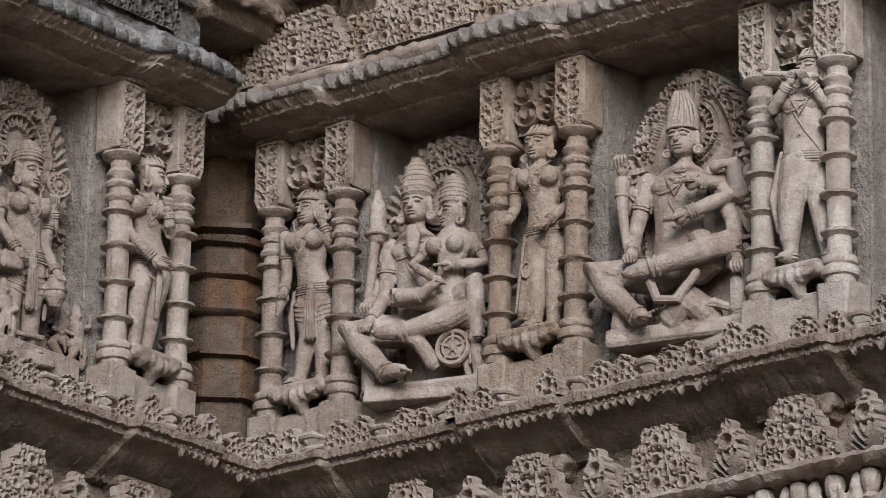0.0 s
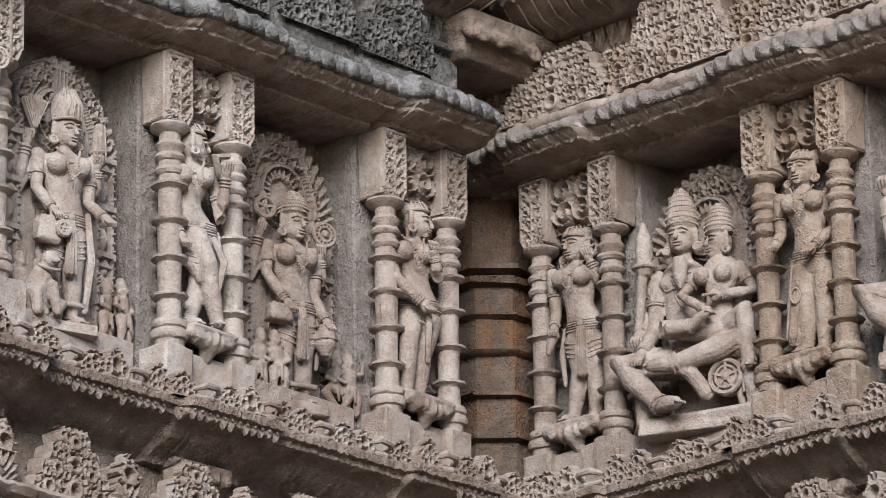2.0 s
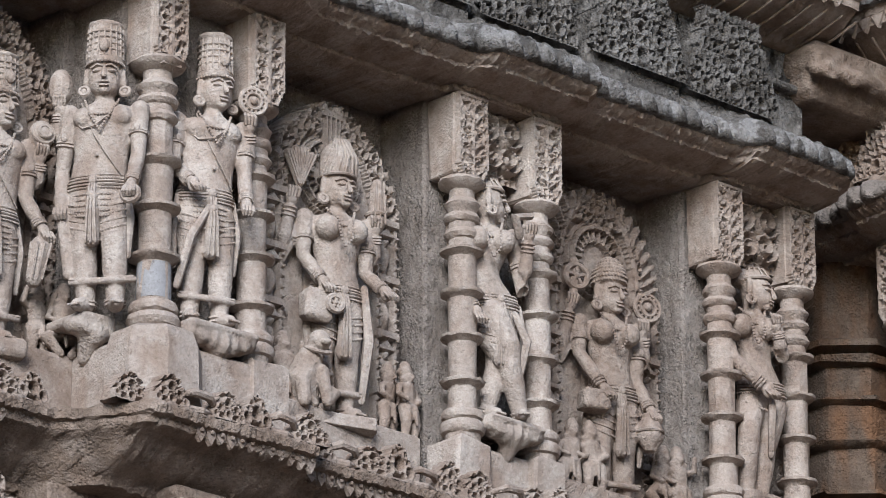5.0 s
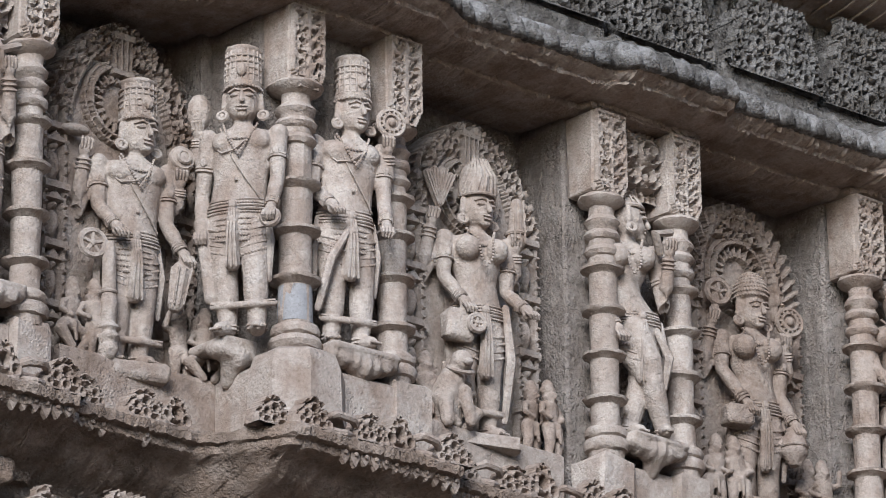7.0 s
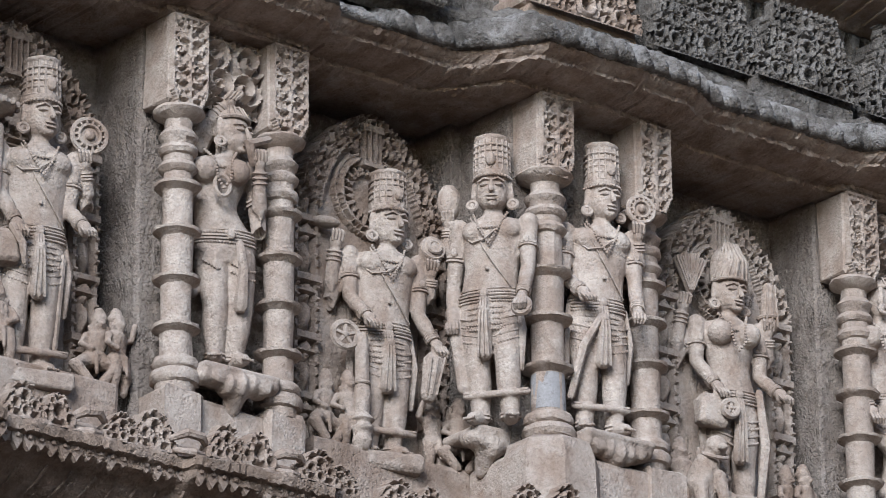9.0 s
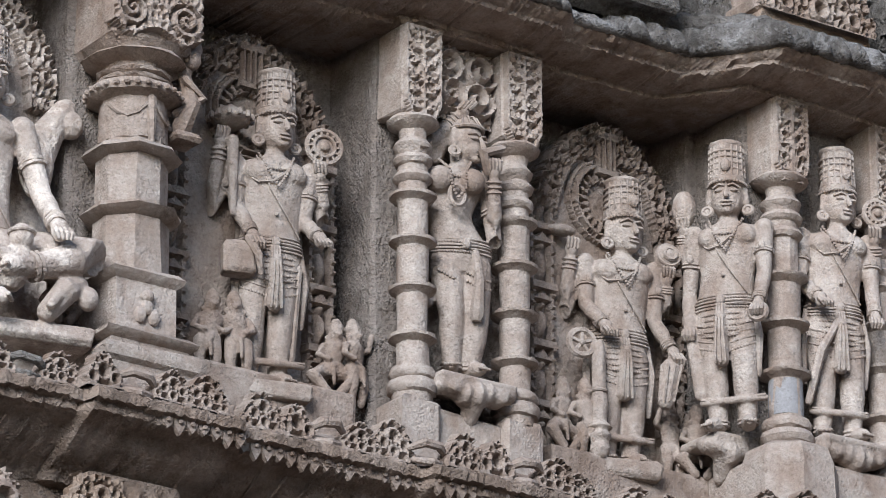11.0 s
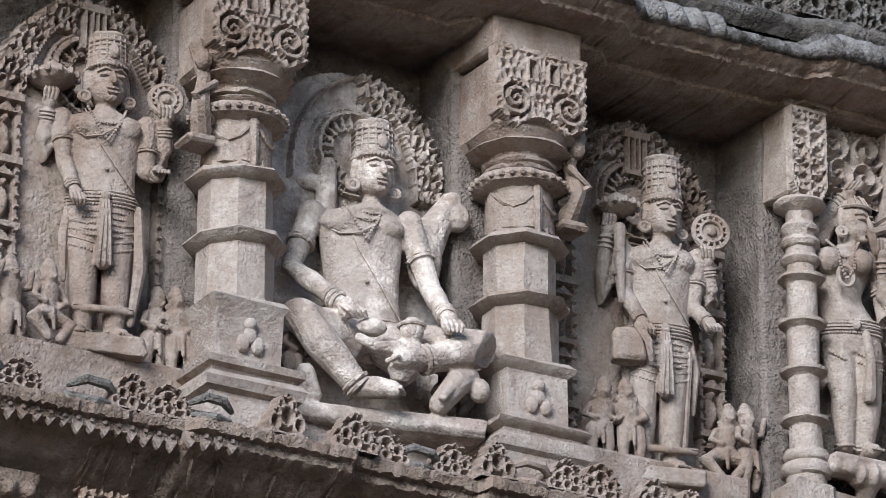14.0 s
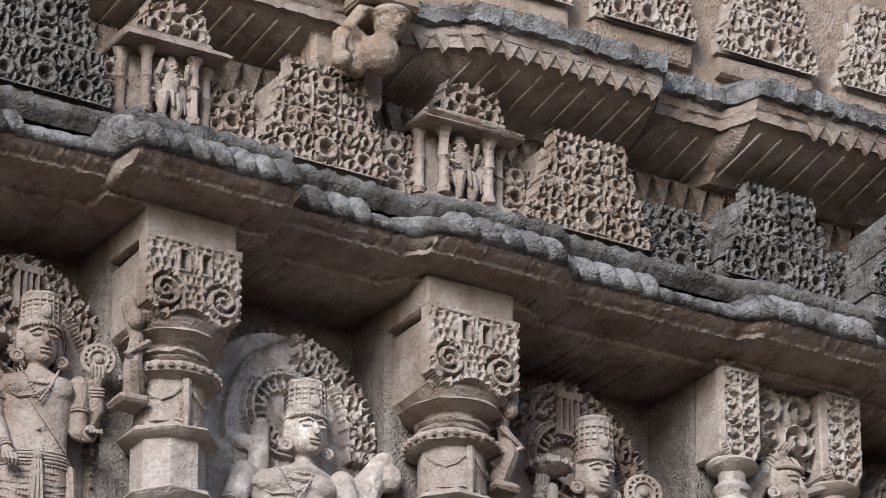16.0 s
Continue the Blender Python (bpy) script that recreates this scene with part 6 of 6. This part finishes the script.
# band of little figures and posts under the ledge
post = Shape().lathe(0, 0, [(0.03, 0), (0.035, 0.03), (0.026, 0.05), (0.026, 0.2), (0.035, 0.215), (0.028, 0.235), (0.04, 0.26), (0.045, 0.3), (0.04, 0.33)], 12)
POST = post.mesh("frieze_post", PALE)
BUST = [carve("frieze_figure", small_figure(20 + k, 0.3), PALE, Matrix(), (0, 0, 0), "small pale stone figure under a ledge", "figures of the lower frieze", 0.01, "figurine") for k in range(4)]
i = 0
for W, x0, x1, z in ((W1, 9.5, 12.6, 4.55), (WR, 0.4, 3.8, 4.592)):
    x = x0
    while x < x1:
        m = W @ Matrix.Translation((x, -0.085, z - 0.33 if i % 2 == 0 else z - 0.32))
        if i % 2 == 0:
            ob = new("frieze_post", POST)
            ob.matrix_world = m
            tagged(ob, "short ringed stone post under a ledge", "post", "posts of the lower frieze")
        else:
            ob = BUST[(i // 2) % 4]
            if i // 2 < 4:
                ob.matrix_world = m
            else:
                copy_thing(ob, m)
        x += 0.088
        i += 1


# ---- the frieze over the eaves ----
def lace_block(W, x, y, z, w, H, seed, mat):
    """A stepped pierced block, with a plain plinth below and cubes of stone behind."""
    ob = thing("pierced_block", "stepped frieze block of pierced stone lace", "frieze block", W, (x, y, z), "frieze blocks over the eave")
    part("plinth", Shape().box(-w / 2, w / 2, 0.0, 0.3, -0.085, 0.0, 0.01, 0.005), WARM if mat is not CRUST else mat, ob)
    part("lace_face", Shape().relief(-w / 2, w / 2, 0, H, 0.0, 0.038, gable_face(w, H, seed, 0.5), 0.0055), mat, ob)
    for k in range(4):
        hw = w / 2 * (1.0 - k * 0.1)
        part("step", Shape().box(-hw, hw, 0.004 + 0.004 * k, 0.25, k * H / 4.6 + 0.001, (k + 0.9) * H / 4.6, 0.008, 0.004), mat, ob)
    return ob


def shrine_block(W, x, y, z, mat, seed):
    """A little pavilion with columns and figures, slab roof and pierced top."""
    ob = thing("shrine_block", "small stone pavilion with figures between columns", "frieze block", W, (x, y, z), "pavilions over the eave")
    part("base", Shape().box(-0.17, 0.17, -0.03, 0.3, -0.075, -0.03, 0.008, 0.004).box(-0.15, 0.15, 0.0, 0.3, -0.03, 0.0, 0.006, 0.004), mat, ob)
    part("core", Shape().box(-0.13, 0.13, 0.05, 0.3, 0.0, 0.31, 0.006, 0.003), mat, ob)
    for q in (-0.15, -0.085, 0.085, 0.15):
        yy = 0.0 if abs(q) < 0.1 else 0.05
        part("column", Shape().lathe(q, yy, [(0.022, 0), (0.026, 0.02), (0.017, 0.035), (0.017, 0.12), (0.025, 0.13), (0.017, 0.14), (0.017, 0.2), (0.03, 0.235)], 10), mat, ob)
    for q, size in ((0.0, 0.21), (-0.045, 0.17), (0.05, 0.17)):
        t = small_figure(seed + int(q * 100), size)
        t.v = [v + np.array([q, 0.005 if q == 0 else 0.02, 0.0]) for v in t.v]
        part("figure", t, mat, ob, "worn little stone figure")
    roof = part("roof_slab", Shape().box(-0.19, 0.19, -0.06, 0.3, 0.236, 0.262, 0.008, 0.004).box(-0.13, 0.13, -0.04, 0.3, 0.262, 0.285, 0.006, 0.003), mat, ob)
    part("crown", Shape().relief(-0.12, 0.12, 0.285, 0.40, 0.0, 0.045, lambda X, Z: gable_face(0.24, 0.13, seed, 0.3)(X, Z - 0.285), 0.006).box(-0.11, 0.11, 0.004, 0.25, 0.286, 0.36, 0.008, 0.004), mat, roof)
    return ob


Z0 = 7.075
for x, m in ((5.6, SOOT), (6.6, STONE), (7.6, STONE), (8.36, CRUST)):
    lace_block(W2, x, -0.13, Z0, 0.46, 0.36, int(x * 10), m)
for x, m in ((6.05, STONE), (7.14, STONE)):
    shrine_block(W2, x, -0.13, Z0 + 0.03, m, int(x * 7))
lace_block(W2, 8.0, -0.06, Z0 - 0.01, 0.26, 0.24, 77, CRUST)
for x in (5.15, 5.87, 6.3, 6.9, 7.36, 7.86, 8.72, 9.1):
    lace_block(W2, x, -0.035 - 0.01 * (int(x * 10) % 2), Z0 - 0.01, 0.27, 0.25, int(x * 31), STONE if x < 7.8 else CRUST)
for k, (x, m) in enumerate(((8.9, CRUST), (9.72, STONE), (10.3, CRUST), (10.75, CRUST), (11.3, CRUST), (11.85, CRUST), (12.38, CRUST))):
    lace_block(W1, x, -0.10 - 0.03 * (k % 2), Z0, 0.5, 0.32 if k % 2 else 0.38, 120 + k, m)
for k, x in enumerate((0.2, 0.95, 1.75, 2.5, 3.2)):
    lace_block(WR, x, -0.05, Z0, 0.66, 0.3 + 0.08 * (k % 2), 140 + k, STONE)
for k, x in enumerate((-0.2, 0.58, 1.35, 2.12, 2.85)):
    lace_block(WR, x, -0.01, Z0 - 0.01, 0.3, 0.24, 190 + k, WARM)


def spear_band(W, x0, x1, y, z, mat, name):
    """A row of pointed leaves along the top of the frieze."""
    s = Shape().box(x0, x1, y + 0.03, y + 0.3, z - 0.3, z + 0.16, 0.004, 0.003)
    x = x0
    while x < x1:
        s.add([(x - 0.034, y, z + 0.13), (x + 0.034, y, z + 0.13), (x, y - 0.004, z + 0.02), (x - 0.034, y + 0.04, z + 0.13), (x + 0.034, y + 0.04, z + 0.13), (x, y + 0.04, z + 0.01)],
              [(0, 2, 1), (0, 3, 5, 2), (1, 2, 5, 4), (0, 1, 4, 3)])
        x += 0.075
    s.box(x0, x1, y - 0.02, y + 0.1, z - 0.03, z - 0.005, 0.006, 0.003)
    solid(name, s, mat, W, "frieze wall with a row of pointed stone leaves", "frieze", kind="structure")


spear_band(W2, 3.5, 9.4, 0.02, 7.34, BROWN, "frieze_north")
spear_band(W1, 9.35, 12.95, 0.02, 7.34, CRUST, "frieze_north_near")
spear_band(WR, -0.8, 5.0, 0.04, 7.34, BROWN, "frieze_east")


def upper_eave(W, x0, x1, lip, name):
    xs = np.arange(x0, x1 + 0.001, 0.02)
    out = np.array([float(lip(x)) for x in xs])
    s = Shape().sweep(list(zip(xs, out)), [(-0.4, 7.49), (0.0, 7.47), (0.03, 7.49), (0.045, 7.5), (0.12, 7.515), (0.2, 7.545), (0.27, 7.59), (0.285, 7.585), (0.29, 7.62), (0.3, 7.625), (0.31, 7.66)], 0.002)
    ob = solid(name, s, STONE, W, "deep curved upper eave with ribs and toothed edge", "eave", kind="structure")
    top = Shape().sweep(list(zip(xs, out)), [(0.31, 7.655), (0.335, 7.66), (0.34, 7.72), (0.3, 7.735), (0.1, 7.8), (-0.4, 7.83)], 0.005)
    part("roof_tiles", top, LICHEN, ob, "lichen-grey slab edge")
    r, t = Shape(), Shape()
    x = x0
    while x < x1:  # curved ribs on the soffit
        o = float(lip(x))
        r.tube([(x, -(o + 0.03), 7.485), (x + 0.004, -(o + 0.13), 7.505), (x + 0.035, -(o + 0.24), 7.561)], 0.006, 6)
        x += 0.085
    tagged(part("ribs", r, STONE, ob), kind="stuff")
    x = x0
    while x < x1:
        if math.sin(x * 3.7) > -0.5:
            y = -(float(lip(x)) + 0.298)
            t.add([(x - 0.035, y, 7.625), (x + 0.035, y, 7.625), (x, y, 7.565), (x - 0.035, y + 0.02, 7.625), (x + 0.035, y + 0.02, 7.625), (x, y + 0.02, 7.565)], [(0, 2, 1), (3, 4, 5), (0, 3, 5, 2), (1, 2, 5, 4)])
        x += 0.07
    tagged(part("teeth", t, STONE, ob, "toothed edge under the upper eave"), kind="stuff")


up_n = lambda x: back(x) + ease(x, [(6.55, -0.1), (6.95, -0.1), (7.1, 0.0), (7.8, 0.0), (7.84, -0.1), (8.1, -0.1), (8.16, 0.03), (9.0, 0.03), (9.1, 0)])
upper_eave(W1, 3.5, 12.95, up_n, "upper_eave_north")
upper_eave(WR, -0.8, 5.0, lambda x: 0.02, "upper_eave_east")
s = Shape().box(3.5, 9.3, 0.1, 0.8, 7.8, 9.5).box(9.2, 13.0, -0.08, 0.8, 7.8, 9.5)
solid("upper_wall_north", s, WARM, W1, "carved sandstone wall above the upper eave", "wall", kind="structure")
solid("upper_wall_east", Shape().box(-0.8, 5.0, 0.0, 0.6, 7.8, 9.5), WARM, WR, "carved sandstone wall above the upper eave", "wall", kind="structure")
for k in range(8):
    lace_block(W2, 7.35 + 0.5 * k, -0.12, 7.93, 0.4, 0.34, 160 + k, PALE)


def lion_bracket():
    ob = thing("bracket_figure", "crouching worn figure carrying a stone bracket", "bracket", W2, (6.69, -0.12, 7.4))
    s = Shape()
    s.ball((0.07, -0.17, 0.17), (0.055, 0.06, 0.065), 12)
    s.ring((0.07, -0.17, 0.2), 0.055, 0.055, 0.018, 14)
    for e in (-1, 1):
        s.ball((0.07 + e * 0.02, -0.222, 0.18), 0.012, 6)
    s.ball((0.07, -0.23, 0.155), (0.013, 0.014, 0.018), 6)
    s.ball((0.05, -0.13, 0.07), (0.072, 0.075, 0.07), 12)
    s.tube([(0.0, -0.1, 0.12), (-0.06, -0.13, 0.15), (-0.02, -0.15, 0.21)], [0.03, 0.026, 0.024], 8)
    s.tube([(0.0, -0.08, 0.03), (-0.08, -0.1, 0.12), (-0.09, -0.12, 0.02)], [0.04, 0.035, 0.03], 8)
    s.ball((-0.09, -0.14, 0.01), (0.035, 0.045, 0.03), 8)
    ob2 = carve("carrier", s, WARM, Matrix(), (0, 0, 0), "")
    for key in ("category", "label", "group"):
        if key in ob2:
            del ob2[key]
    ob2.matrix_world = Matrix()
    ob2.parent = ob
    part("block", Shape().box(-0.13, 0.13, -0.02, 0.3, -0.06, 0.32, 0.012, 0.005).box(-0.06, 0.16, -0.22, 0.1, 0.22, 0.275, 0.012, 0.005).box(-0.03, 0.14, -0.18, 0.1, 0.19, 0.22, 0.01, 0.004), WARM, ob, "stone bracket block")


lion_bracket()
s = Shape().box(-0.16, 0.5, -0.16, 0.5, 0.1, 0.2, 0.03, 0.006).box(-0.12, 0.5, -0.1, 0.5, -0.02, 0.12, 0.03, 0.006)
s.tube([(-0.14, -0.13, 0.07), (0.1, -0.17, 0.08), (0.34, -0.13, 0.07)], [0.028, 0.035, 0.028], 10)
for k in range(4):
    s.ring((-0.08 + 0.12 * k, -0.165, 0.07), 0.03, 0.03, 0.014, 12, 90)
carve("corner_bracket", s, BROWN, W1, (13.0, 0.02, 7.3), "worn projecting corner bracket of brown stone", "", 0.012, "bracket")
